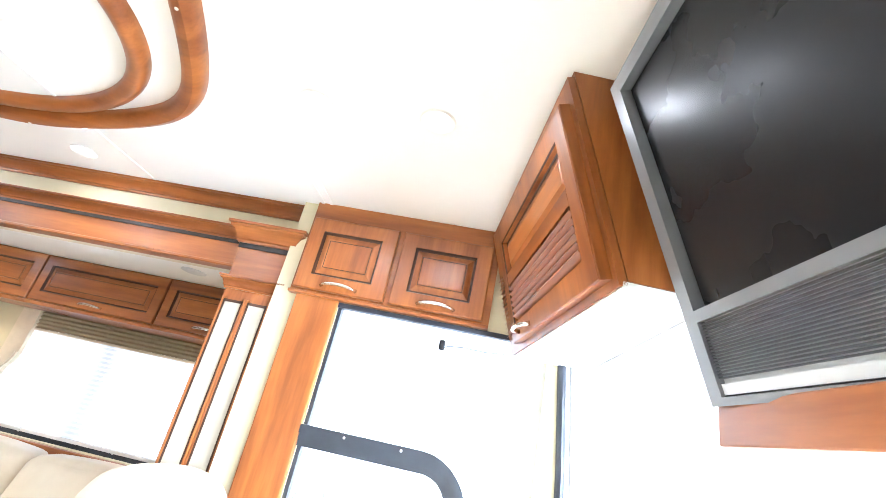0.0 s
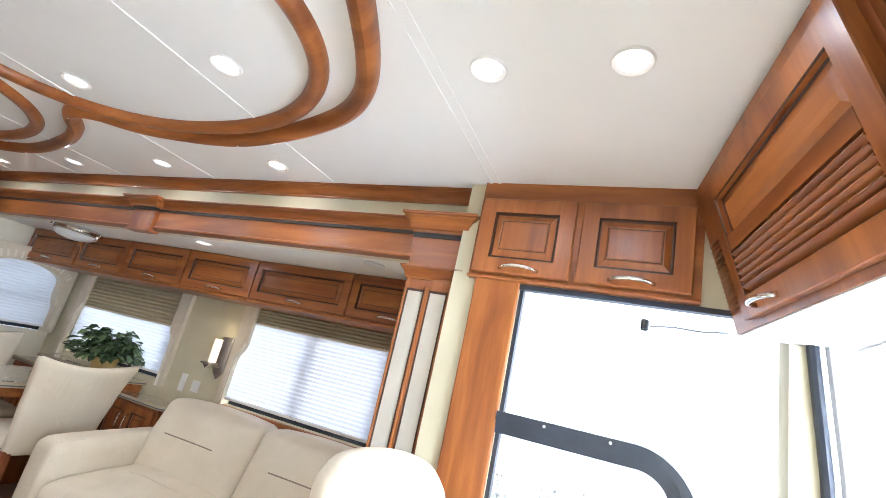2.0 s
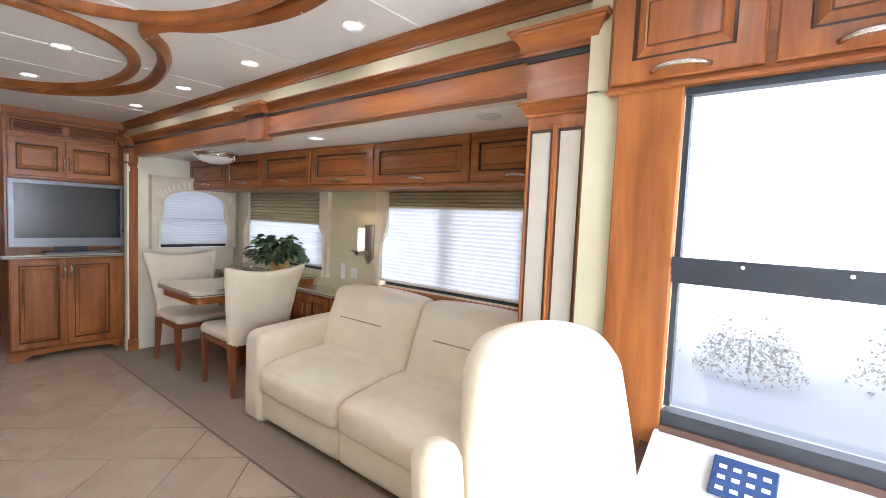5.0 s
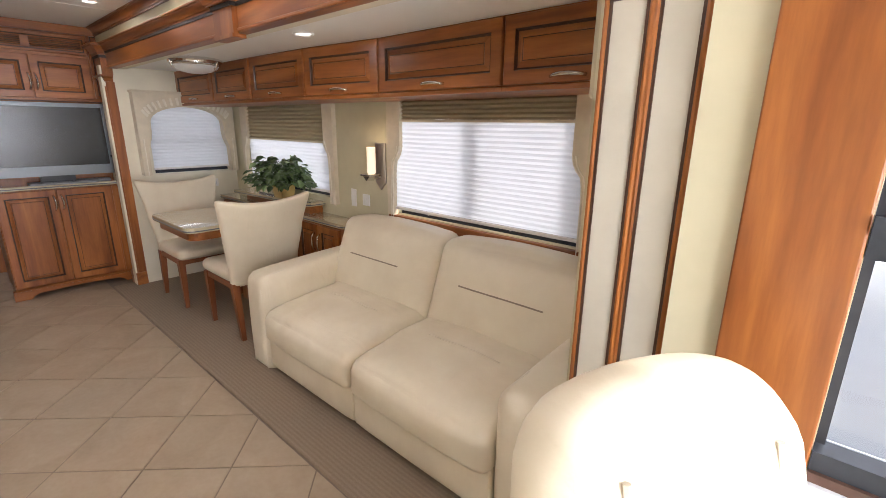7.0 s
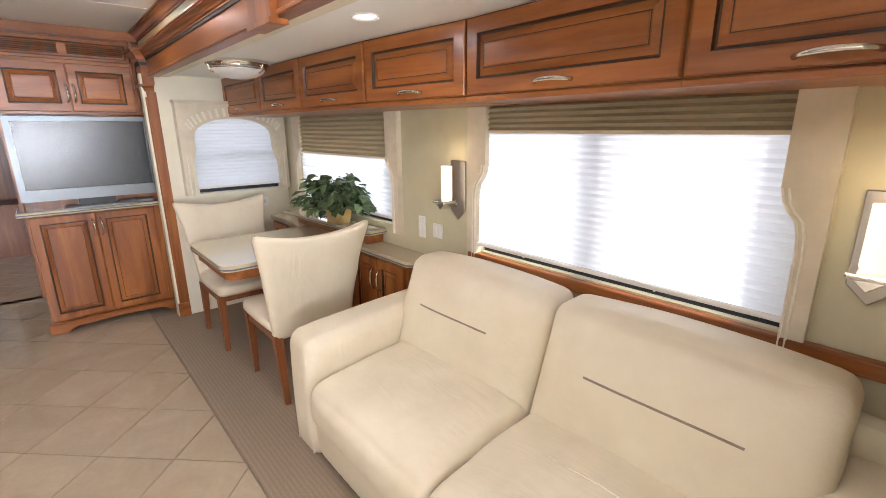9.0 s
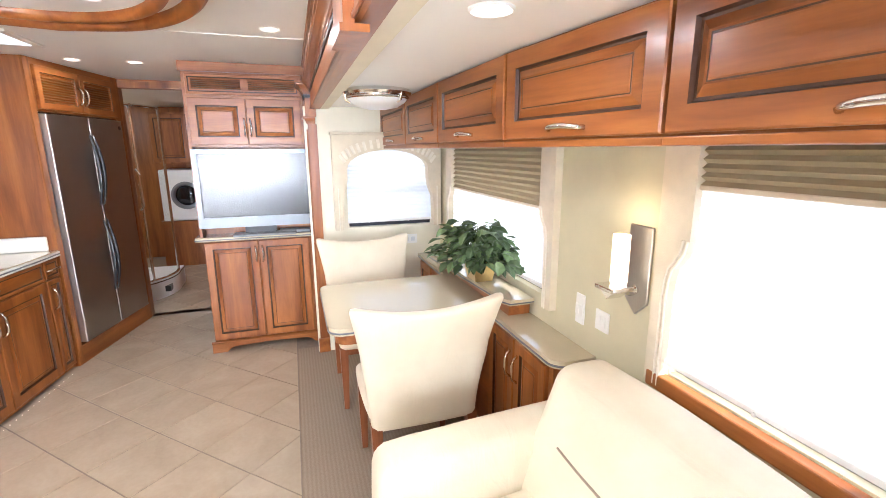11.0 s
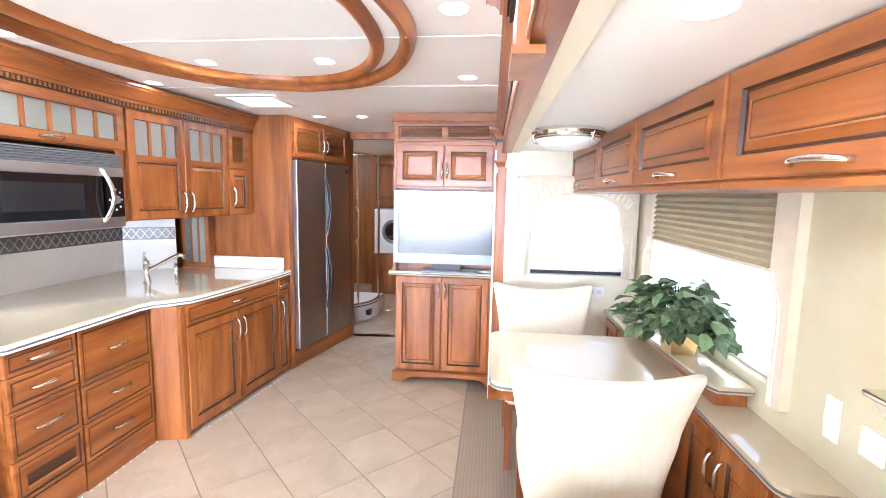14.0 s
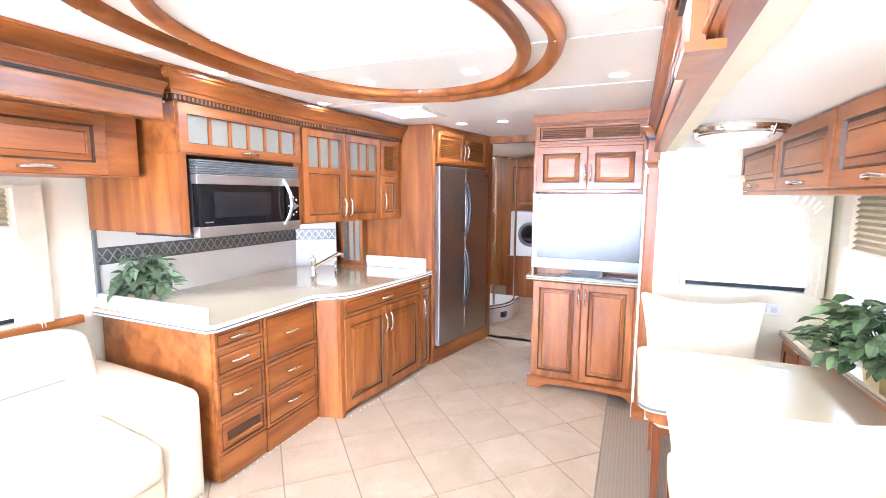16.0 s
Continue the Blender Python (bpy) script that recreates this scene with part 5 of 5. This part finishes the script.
sofa(pose(-2.325, 2.085, 0.010), 1.985, "cream leather two-seat sofa in the slide-out under the window")
sofa(pose(-0.665, 0.02, 0, 0, 0, 180), 1.945, "white leather sofa beside the kitchen drawer base")


def dining_chair(m, label):
    c = thing("dining_chair", m, label, "chair", "chairs at the dinette")

    def back(p):
        t = (p.z + 0.29) / 0.58
        return Vector((p.x - 0.10 * t * t - 0.02 * t + 0.10 * (p.y ** 2), p.y * (0.92 + 0.36 * t ** 1.6), p.z + 0.05 * t * (p.y / 0.25) ** 2 * (1 if t > 0.6 else 0)))

    b = part("backrest", cushion(0.065, 0.50, 0.55, 0.026, (0.006, 0, 0), 16, back), LEATHER, c, "cream leather wrapped back", pose(0.0, 0, 0.632), True)
    for y in (-0.13, 0.13):
        seam(b, [(0.030 - 0.10 * t * t - 0.02 * t + 0.1 * (y * (0.92 + 0.36 * t ** 1.6)) ** 2 + 0.004, y * (0.92 + 0.36 * t ** 1.6), -0.27 + 0.56 * t) for t in (0, 0.2, 0.4, 0.6, 0.8, 0.98)], 0.002, PIPING)
    part("seat", cushion(0.46, 0.47, 0.085, 0.035, (0.01, 0.01, 0.014), 12), LEATHER, c, "cream leather seat", pose(0.235, 0, 0.425), True)
    bm = bmesh.new()
    box(0.02, 0.43, -0.225, 0.225, 0.345, 0.385, bm)
    part("seat_frame", bm, LEGWOOD, c)
    for x, y, lean in ((0.0, -0.212, -0.05), (0.0, 0.212, -0.05), (0.415, -0.212, 0.0), (0.415, 0.212, 0.0)):
        leg = bmesh.new()
        rings = []
        for z, s in ((0, 0.014), (0.2, 0.019), (0.385, 0.023)):
            xx = x + lean * (1 - z / 0.385)
            rings.append([leg.verts.new((xx + a * s, y + b * s, z)) for a, b in ((-1, -1), (1, -1), (1, 1), (-1, 1))])
        for r0, r1 in zip(rings, rings[1:]):
            for k in range(4):
                leg.faces.new((r0[k], r0[(k + 1) % 4], r1[(k + 1) % 4], r1[k]))
        leg.faces.new(rings[0][::-1])
        leg.faces.new(rings[-1])
        part("leg", leg, LEGWOOD, c, "dark cherry tapered leg")
    return c


near = dining_chair(pose(-2.66, 2.372, 0.010, 0, 0, 180), "cream leather dining chair with flared back and dark cherry legs")
copy_thing(near, pose(-3.885, 2.325, 0.010, 0, 0, 0))

# dinette table
tb = thing("dinette_table", pose(-3.65, 2.005, 0), "cream stone-topped dinette table with cherry apron fixed to the cabinet", "table")
TW, TD = 0.73, 0.812
top = arc(0.07, 0.07, 0.07, 180, 270, 5) + arc(TW - 0.07, 0.07, 0.07, 270, 360, 5) + [(TW, TD), (0, TD)]
part("tabletop", prism(top, 2, 0.70, 0.735), STONE, tb, "polished cream stone top")
grown = [(TW / 2 + (x - TW / 2) * 1.008, TD / 2 + (y - TD / 2) * 1.006) for x, y in top]
part("edge_line", prism(grown, 2, 0.708, 0.716), GREYLINE, tb, "dark edge line")
ins = [(TW / 2 + (x - TW / 2) * 0.9, TD / 2 + (y - TD / 2) * 0.92) for x, y in top]
part("apron", prism(ins, 2, 0.64, 0.70), WOOD_X, tb)
part("support_leg", bevelled(box(0.28, 0.42, 0.5, 0.74, 0.01, 0.64), 0.006), WOOD_Z, tb)


def plant(name, m, spread, height, count, leaf, size, label, pot):
    p = thing(name, m, label, "plant")
    rnd = random.Random(count)
    bm = bmesh.new()
    stems = bmesh.new()
    for k in range(count):
        a, e = rnd.uniform(0, 2 * math.pi), rnd.uniform(-0.25, 1.0)
        rr = spread * (rnd.uniform(0.25, 1.0) ** 0.6) * (1.12 - 0.5 * max(0, e)) * (0.82 + 0.3 * math.sin(3 * a + 1))
        pos = Vector((rr * math.cos(a), rr * math.sin(a) * 0.85, pot + height * (0.25 + 0.7 * e * rnd.uniform(0.6, 1.05))))
        out = Vector((math.cos(a + rnd.uniform(-0.9, 0.9)), math.sin(a + rnd.uniform(-0.9, 0.9)), rnd.uniform(-0.9, 0.35))).normalized()
        up = (Vector((rnd.uniform(-0.5, 0.5), rnd.uniform(-0.5, 0.5), 1)) - out * 0).normalized()
        side = out.cross(up).normalized()
        up = side.cross(out)
        L, Wd = size * rnd.uniform(0.7, 1.25), size * rnd.uniform(0.28, 0.4)
        base, mid, tip = pos, pos + out * L * 0.45 - up * 0.004, pos + out * L - up * L * 0.22
        v = [bm.verts.new(q) for q in (base, mid + side * Wd + up * 0.008, tip, mid - side * Wd + up * 0.008, mid, base + out * L * 0.12 + side * Wd * 0.7, base + out * L * 0.12 - side * Wd * 0.7, pos + out * L * 0.75 + side * Wd * 0.62 - up * L * 0.06, pos + out * L * 0.75 - side * Wd * 0.62 - up * L * 0.06)]
        for f in ((0, 5, 4), (5, 1, 4), (1, 7, 4), (7, 2, 4), (2, 8, 4), (8, 3, 4), (3, 6, 4), (6, 0, 4)):
            bm.faces.new([v[i] for i in f])
        if k % 4 == 0:
            tube([(0.02 * math.cos(a), 0.02 * math.sin(a), pot * 0.9), pos * 0.6 + Vector((0, 0, pot * 0.45 + 0.02)), pos], 0.0022, stems, 5)
    part("foliage", bm, leaf, p, "dense glossy leaves")
    part("stems", stems, STEM, p)
    return p


big = plant("potted_plant", pose(-3.20, 2.85, 0.823), 0.26, 0.27, 460, LEAF, 0.075, "bushy green ivy plant in a square brass pot", 0.07)
bm = bmesh.new()
rings = []
for z, s in ((0, 0.062), (0.1, 0.078), (0.105, 0.082), (0.11, 0.078), (0.095, 0.072)):
    rings.append([bm.verts.new((a * s, b * s * 0.8, z)) for a, b in ((-1, -1), (1, -1), (1, 1), (-1, 1))])
for r0, r1 in zip(rings, rings[1:]):
    for k in range(4):
        bm.faces.new((r0[k], r0[(k + 1) % 4], r1[(k + 1) % 4], r1[k]))
bm.faces.new(rings[0])
bm.faces.new(rings[-1])
part("pot", bm, BRASS, big, "square brass pot")
small = plant("counter_plant", pose(-2.85, -0.74, 0.866), 0.15, 0.25, 190, VARLEAF, 0.08, "small variegated plant in a striped ceramic bowl", 0.06)
bowl = part("pot", lathe([(0.045, 0), (0.075, 0.02), (0.085, 0.05), (0.08, 0.065), (0.07, 0.05)]), TRIMFAB, small, "striped cream bowl", None, True)


def sconce(m):
    s = thing("wall_sconce", m, "chrome wall sconce with a lit frosted glass cylinder", "sconce", "wall sconces")
    bm = prism([(-0.052, 0.02), (0.0, -0.03), (0.052, 0.02), (0.052, 0.275), (-0.052, 0.275)], 1, -0.012, 0)
    part("backplate", bevelled(bm, 0.003, 1), BRUSHED, s, "chrome plate")
    part("glass_shade", lathe([(0.0, 0.0), (0.025, 0.0), (0.028, 0.01), (0.028, 0.165), (0.025, 0.165), (0.025, 0.02)], None, 24), SCONCEGLOW, s, "glowing frosted glass", pose(0, -0.085, 0.085), True)
    part("cup", bevelled(box(-0.045, 0.045, -0.145, -0.055, 0.068, 0.084), 0.005), CHROME, s)
    part("crystal", bevelled(prism([(-0.035, 0.0), (0.0, -0.03), (0.035, 0.0)], 1, -0.13, -0.07), 0.002, 1), CHROME, s, "", pose(0, 0, 0.067))
    part("arm", tube([(0, 0, 0.06), (0, -0.03, 0.05), (0, -0.06, 0.06), (0, -0.09, 0.07)], 0.012), CHROME, s, "", None, True)
    part("knob", lathe([(0.014, 0), (0.016, 0.01), (0.01, 0.02), (0, 0.022)], None, 16), CHROME, s, "", pose(0, -0.012, 0.06, 90, 0, 0), True)
    lamp = new("sconce_light", bpy.data.lights.new("sconce_light", "POINT"))
    lamp.data.energy, lamp.data.color, lamp.data.shadow_soft_size = 0.3, (1.0, 0.74, 0.42), 0.03
    lamp.location = m @ Vector((0, -0.1, 0.30))
    return s


sconce(pose(-2.135, 2.978, 1.007))
sconce(pose(-0.545, 2.978, 1.005))
for x, w in ((-2.44, 0.055), (-2.301, 0.075)):
    s = thing("wall_switch", pose(x, 2.978, 0.89), "white plastic wall plate with switches", "switch")
    part("plate", bevelled(box(-w / 2, w / 2, -0.008, 0, -0.06 if w < 0.06 else -0.04, 0.065 if w < 0.06 else 0.04), 0.003), WHITEPL, s)
    for k in (-1, 1):
        part("rocker", bevelled(box(k * 0.014 - 0.01, k * 0.014 + 0.01, -0.012, -0.008, -0.022, 0.022), 0.002), WHITEPL, s)
s = thing("wall_outlet", pose(-4.32, 2.73, 0.85, 0, 0, 90), "white outlet plate below the arched window", "outlet")
part("plate", bevelled(box(-0.06, 0.06, -0.008, 0, -0.035, 0.035), 0.003), WHITEPL, s)
for k in (-1, 1):
    part("socket", bevelled(box(k * 0.026 - 0.016, k * 0.026 + 0.016, -0.011, -0.008, -0.016, 0.016), 0.002), GREYPL, s)

fl = thing("flush_ceiling_lamp", pose(-3.3, 2.33, 1.82), "round brushed nickel flush lamp with frosted glass bowl", "lamp")
part("rim", lathe([(0.14, 0), (0.165, -0.005), (0.17, -0.02), (0.165, -0.032), (0.155, -0.036), (0.158, -0.045), (0.15, -0.05), (0.14, -0.045)], None, 40), CHROME, fl, "nickel rim", None, True)
part("glass_bowl", lathe([(0.148, -0.045), (0.135, -0.065), (0.1, -0.085), (0.05, -0.096), (0, -0.098)], None, 40), BOWL, fl, "frosted glass bowl", None, True)
for k in range(3):
    a = k * 2.09 + 0.6
    part("clip", tube([(0.165 * math.cos(a), 0.165 * math.sin(a), -0.02), (0.155 * math.cos(a), 0.155 * math.sin(a), -0.058), (0.135 * math.cos(a), 0.135 * math.sin(a), -0.068)], 0.006), CHROME, fl, "", None, True)

# kitchen taps
ft = thing("kitchen_faucet", pose(-4, -0.41, 0.865, 0, 0, -49.5), "nickel pull-out kitchen faucet with upright lever", "faucet")
part("base", lathe([(0.028, 0), (0.026, 0.012), (0.02, 0.02), (0.02, 0.11), (0.024, 0.125), (0.018, 0.145), (0, 0.15)]), CHROME, ft, "", None, True)
part("spout", tube([(0, 0, 0.07), (-0.06, 0.0, 0.10), (-0.15, 0.0, 0.15), (-0.21, 0.0, 0.175), (-0.235, 0, 0.165), (-0.24, 0, 0.145)], 0.014, None, 10, taper=[1.1, 1, 1, 1.2, 1.3, 1.3]), CHROME, ft, "", None, True)
part("lever", tube([(0, 0, 0.14), (0.012, 0.0, 0.175), (0.006, 0, 0.205)], 0.01, None, 8, taper=[1.3, 1, 0.7]), CHROME, ft, "", None, True)
sp2 = thing("soap_dispenser", pose(-4.28, -0.4, 0.865), "small nickel soap dispenser on the counter", "dispenser")
part("pump", lathe([(0.018, 0), (0.016, 0.01), (0.01, 0.02), (0.008, 0.07), (0.012, 0.08), (0, 0.085)], None, 16), CHROME, sp2, "", None, True)
part("nozzle", tube([(0, 0, 0.075), (0.03, 0.03, 0.078), (0.04, 0.04, 0.066)], 0.005), CHROME, sp2, "", None, True)
# ---- cockpit ----
dc = thing("driver_seat", pose(0.115, 1.512, 0, 0, 0, -30), "white leather captain's seat with padded back and raised armrest", "seat")


def seat_back(p):
    t = (p.z + 0.34) / 0.68
    narrow = 1.0 - 0.12 * max(0.0, t - 0.62) ** 1.4 * 2.2
    return Vector((p.x - 0.14 * t + 0.25 * p.y ** 2, p.y * narrow, p.z - 0.05 * max(0.0, t - 0.5) * (abs(p.y) / 0.19) ** 2.5))


b = part("backrest", cushion(0.13, 0.39, 0.70, 0.06, (0.02, 0.01, 0.02), 20, seat_back), LEATHER, dc, "white leather back", pose(0.075, 0, 0.76), True)
for y in (-0.115, 0.115):
    seam(b, [(0.074 - 0.14 * t + 0.25 * y * y * 0.9, y * (1.0 - 0.25 * max(0, t - 0.6)), -0.34 + 0.66 * t) for t in (0, 0.25, 0.5, 0.7, 0.85, 0.97)], 0.005, PIPING, "piping")
part("seat_cushion", cushion(0.5, 0.46, 0.17, 0.06, (0.01, 0.01, 0.02), 14), LEATHER, dc, "", pose(0.3, 0, 0.46), True)
part("armrest", cushion(0.11, 0.09, 0.46, 0.04, (0, 0, 0), 10), LEATHER, dc, "raised padded armrest", pose(0.04, -0.262, 0.70, 0, -14, 0), True)
part("armrest", cushion(0.42, 0.09, 0.11, 0.04, (0, 0, 0), 10), LEATHER, dc, "padded armrest", pose(0.25, 0.29, 0.64), True)
part("pedestal", lathe([(0.2, 0), (0.19, 0.05), (0.1, 0.08), (0.1, 0.34), (0.2, 0.38), (0.0, 0.385)], None, 24, (0.25, 0, 0)), BLACKPL, dc, "black pedestal")

cs = thing("side_console", pose(0.12, 1.97, 0), "light grey side console below the driver window", "console")
part("ledge", prism([(0.0, 0.0), (0.0, 0.80), (-0.03, 0.795), (-0.2, 0.70), (-0.24, 0.66), (-0.24, 0.0)], 0, 0.09, 1.4), GREYPL, cs)
part("end_trim", prism([(0.004, 0.0), (0.004, 0.76), (-0.1, 0.72), (-0.235, 0.64), (-0.25, 0.0)], 0, 0.055, 0.088), DARKBROWN, cs, "dark brown end trim")
kp = thing("keypad", pose(0.36, 1.92, 0.79, 29, 0, 0), "blue control keypad with white symbols on the console", "keypad")
part("plate", bevelled(box(0, 0.13, -0.11, 0.0, 0.0, 0.008), 0.003), BLUEPL, kp)
for i in range(4):
    for j in range(3):
        part("symbol", box(0.014 + i * 0.029, 0.030 + i * 0.029, -0.095 + j * 0.03, -0.085 + j * 0.03, 0.008, 0.0095), WHITEPL, kp)
mc = thing("microphone", pose(0.645, 1.955, 1.637), "small black microphone on a thin wire under the cabinet", "microphone")
part("capsule", bevelled(box(-0.012, 0.012, -0.012, 0.012, -0.022, 0.015), 0.007, 3), BLACKPL, mc, "", None, True)
part("wire", tube([(0.015, 0, -0.005), (0.08, 0.0, 0.002), (0.16, 0, 0.0), (0.23, 0, 0.008)], 0.0026), SILVER, mc, "", None, True)

# ---- hall beyond the doorway ----
sw = thing("shower", pose(-6.56, 0.01, 0), "corner shower with curved glass doors and white base", "shower")
sector = [(-0.3, -0.8), (0.6, -0.8)] + arc(0, 0, 0.6, 0, 100, 12) + [(-0.3, 0.59)]
part("base", prism(sector, 2, 0.0, 0.2), WHITEPL, sw, "white curved base")
part("dark_line", prism([(x * 1.006, y * 1.006) for x, y in sector], 2, 0.175, 0.186), DARKBROWN, sw)
part("drain_cover", box(0.2, 0.3, 0.515, 0.57, 0.06, 0.12), BLACKPL, sw)
gl = bmesh.new()
pts = arc(0, 0, 0.585, 0, 100, 14)
for (xa, ya), (xb, yb) in zip(pts, pts[1:]):
    gl.faces.new([gl.verts.new(q) for q in ((xa, ya, 0.2), (xb, yb, 0.2), (xb, yb, 1.95), (xa, ya, 1.95))])
g = part("glass_door", gl, THINGLASS, sw, "clear curved glass")
g.visible_shadow = False
for a in (2, 50, 98):
    x, y = 0.585 * math.cos(radians(a)), 0.585 * math.sin(radians(a))
    part("post", tube([(x, y, 0.2), (x, y, 1.97)], 0.014), CHROME, sw, "chrome post", None, True)
for z in (0.205, 1.96):
    part("rail", tube([(x, y, z) for x, y in pts], 0.014), CHROME, sw, "chrome rail", None, True)
part("grab_bar", tube([(0.42, 0.44, 0.95), (0.46, 0.48, 1.0), (0.46, 0.48, 1.3), (0.42, 0.44, 1.35)], 0.01), CHROME, sw, "", None, True)
wm = thing("washing_machine", pose(-7.68, 0.26, 0, 0, 0, 90), "white front-loading washing machine set in a cherry cabinet", "washer")
part("case", bevelled(box(0, 0.6, 0, 0.55, 0.62, 1.28), 0.01), WHITEPL, wm)
part("door_ring", lathe([(0.13, 0), (0.17, 0.01), (0.18, 0.03), (0.15, 0.035), (0.13, 0.02)], None, 28), SILVER, wm, "", pose(0.3, 0, 0.95, 90, 0, 0), True)
part("door_glass", lathe([(0.0, 0.03), (0.08, 0.025), (0.13, 0.005)], None, 28), BLACKGLASS, wm, "", pose(0.3, 0, 0.95, 90, 0, 0), True)
hc = thing("hall_cabinet", pose(-7.7, 0.21, 0, 0, 0, 90), "cherry hall cabinets above and below the washing machine", "cabinet")
part("lower_body", box(0, 0.9, 0, 0.6, 0.0, 0.61), WOOD_Z, hc)
part("upper_body", box(0, 0.9, 0, 0.6, 1.36, 2.0), WOOD_Z, hc)
panel_door(hc, 0.02, 1.38, 0.42, 0.6, 0.05)
panel_door(hc, 0.46, 1.38, 0.42, 0.6, 0.05)

# ---- outside ----
def bush(m, r, label):
    b = thing("bush", m, label, "bush", "bushes outside")
    bm = bmesh.new()
    rnd = random.Random(int(r * 1000))
    for k in range(1600):
        a, e = rnd.uniform(0, 6.283), rnd.uniform(0, 1)
        d = r * (0.5 + 0.5 * rnd.random()) * (1 - 0.35 * e)
        p = Vector((d * math.cos(a), d * math.sin(a), r * 1.1 * e * rnd.uniform(0.5, 1)))
        q = [p + Vector((rnd.uniform(-1, 1), rnd.uniform(-1, 1), rnd.uniform(-1, 1))) * 0.045 for _ in range(3)]
        bm.faces.new([bm.verts.new(c) for c in q])
    part("crown", bm, BUSH, b)
    part("trunk", tube([(0, 0, 0), (0.03, 0, r * 0.3), (0, 0.02, r * 0.8)], 0.03, None, 6, taper=[1, 0.7, 0.3]), BUSH, b)


for x, y, r in ((-4.6, 10.2, 0.95), (-2.4, 10.6, 1.1), (-0.2, 10.0, 0.9), (2.2, 10.8, 1.15), (5.0, 10.3, 1.0)):
    bush(pose(x, y, -1.1), r, "dry pale bush in the sunlit lot")

# ---- floor tiles ----
STEP = 0.51
S2 = STEP / math.sqrt(2)
whole = bevelled(box(-S2 / 2 + 0.003, S2 / 2 - 0.003, -S2 / 2 + 0.003, S2 / 2 - 0.003, -0.006, 0.0), 0.0015, 1)
TILE_MESH = mesh_of("tile", whole, TILE)


def clipped(cx, cy, y_max):
    """A tile cut off along y = y_max, in its own coordinates turned by 45 degrees."""
    h = (STEP - 0.008) / 2
    pts = [(cx - h, cy), (cx, cy - h), (cx + h, cy), (cx, cy + h)]
    out = []
    for (xa, ya), (xb, yb) in zip(pts, pts[1:] + pts[:1]):
        if ya <= y_max:
            out.append((xa, ya))
        if (ya <= y_max) != (yb <= y_max):
            s = (y_max - ya) / (yb - ya)
            out.append((xa + (xb - xa) * s, y_max))
    return out


for i in range(-20, 12):
    for j in range(-20, 12):
        a, b = -4.665 + STEP * (i + 0.5), -1.455 + STEP * (j + 0.5)
        x, y = (a + b) / 2, (b - a) / 2
        edge = 1.837 if -4.66 < x < -0.28 else 1.97
        if not (-8.2 < x < 1.6 and -0.6 < y - STEP / 2 < edge - 0.02):
            continue
        if y + STEP / 2 <= edge:
            part("tile", TILE_MESH, None, FLOOR, "", pose(x, y, 0, 0, 0, 45))
        else:
            pts = clipped(0, 0, edge - y)
            if len(pts) > 2:
                part("tile", prism(pts, 2, -0.006, 0.0), TILE, FLOOR, "", pose(x, y, 0))
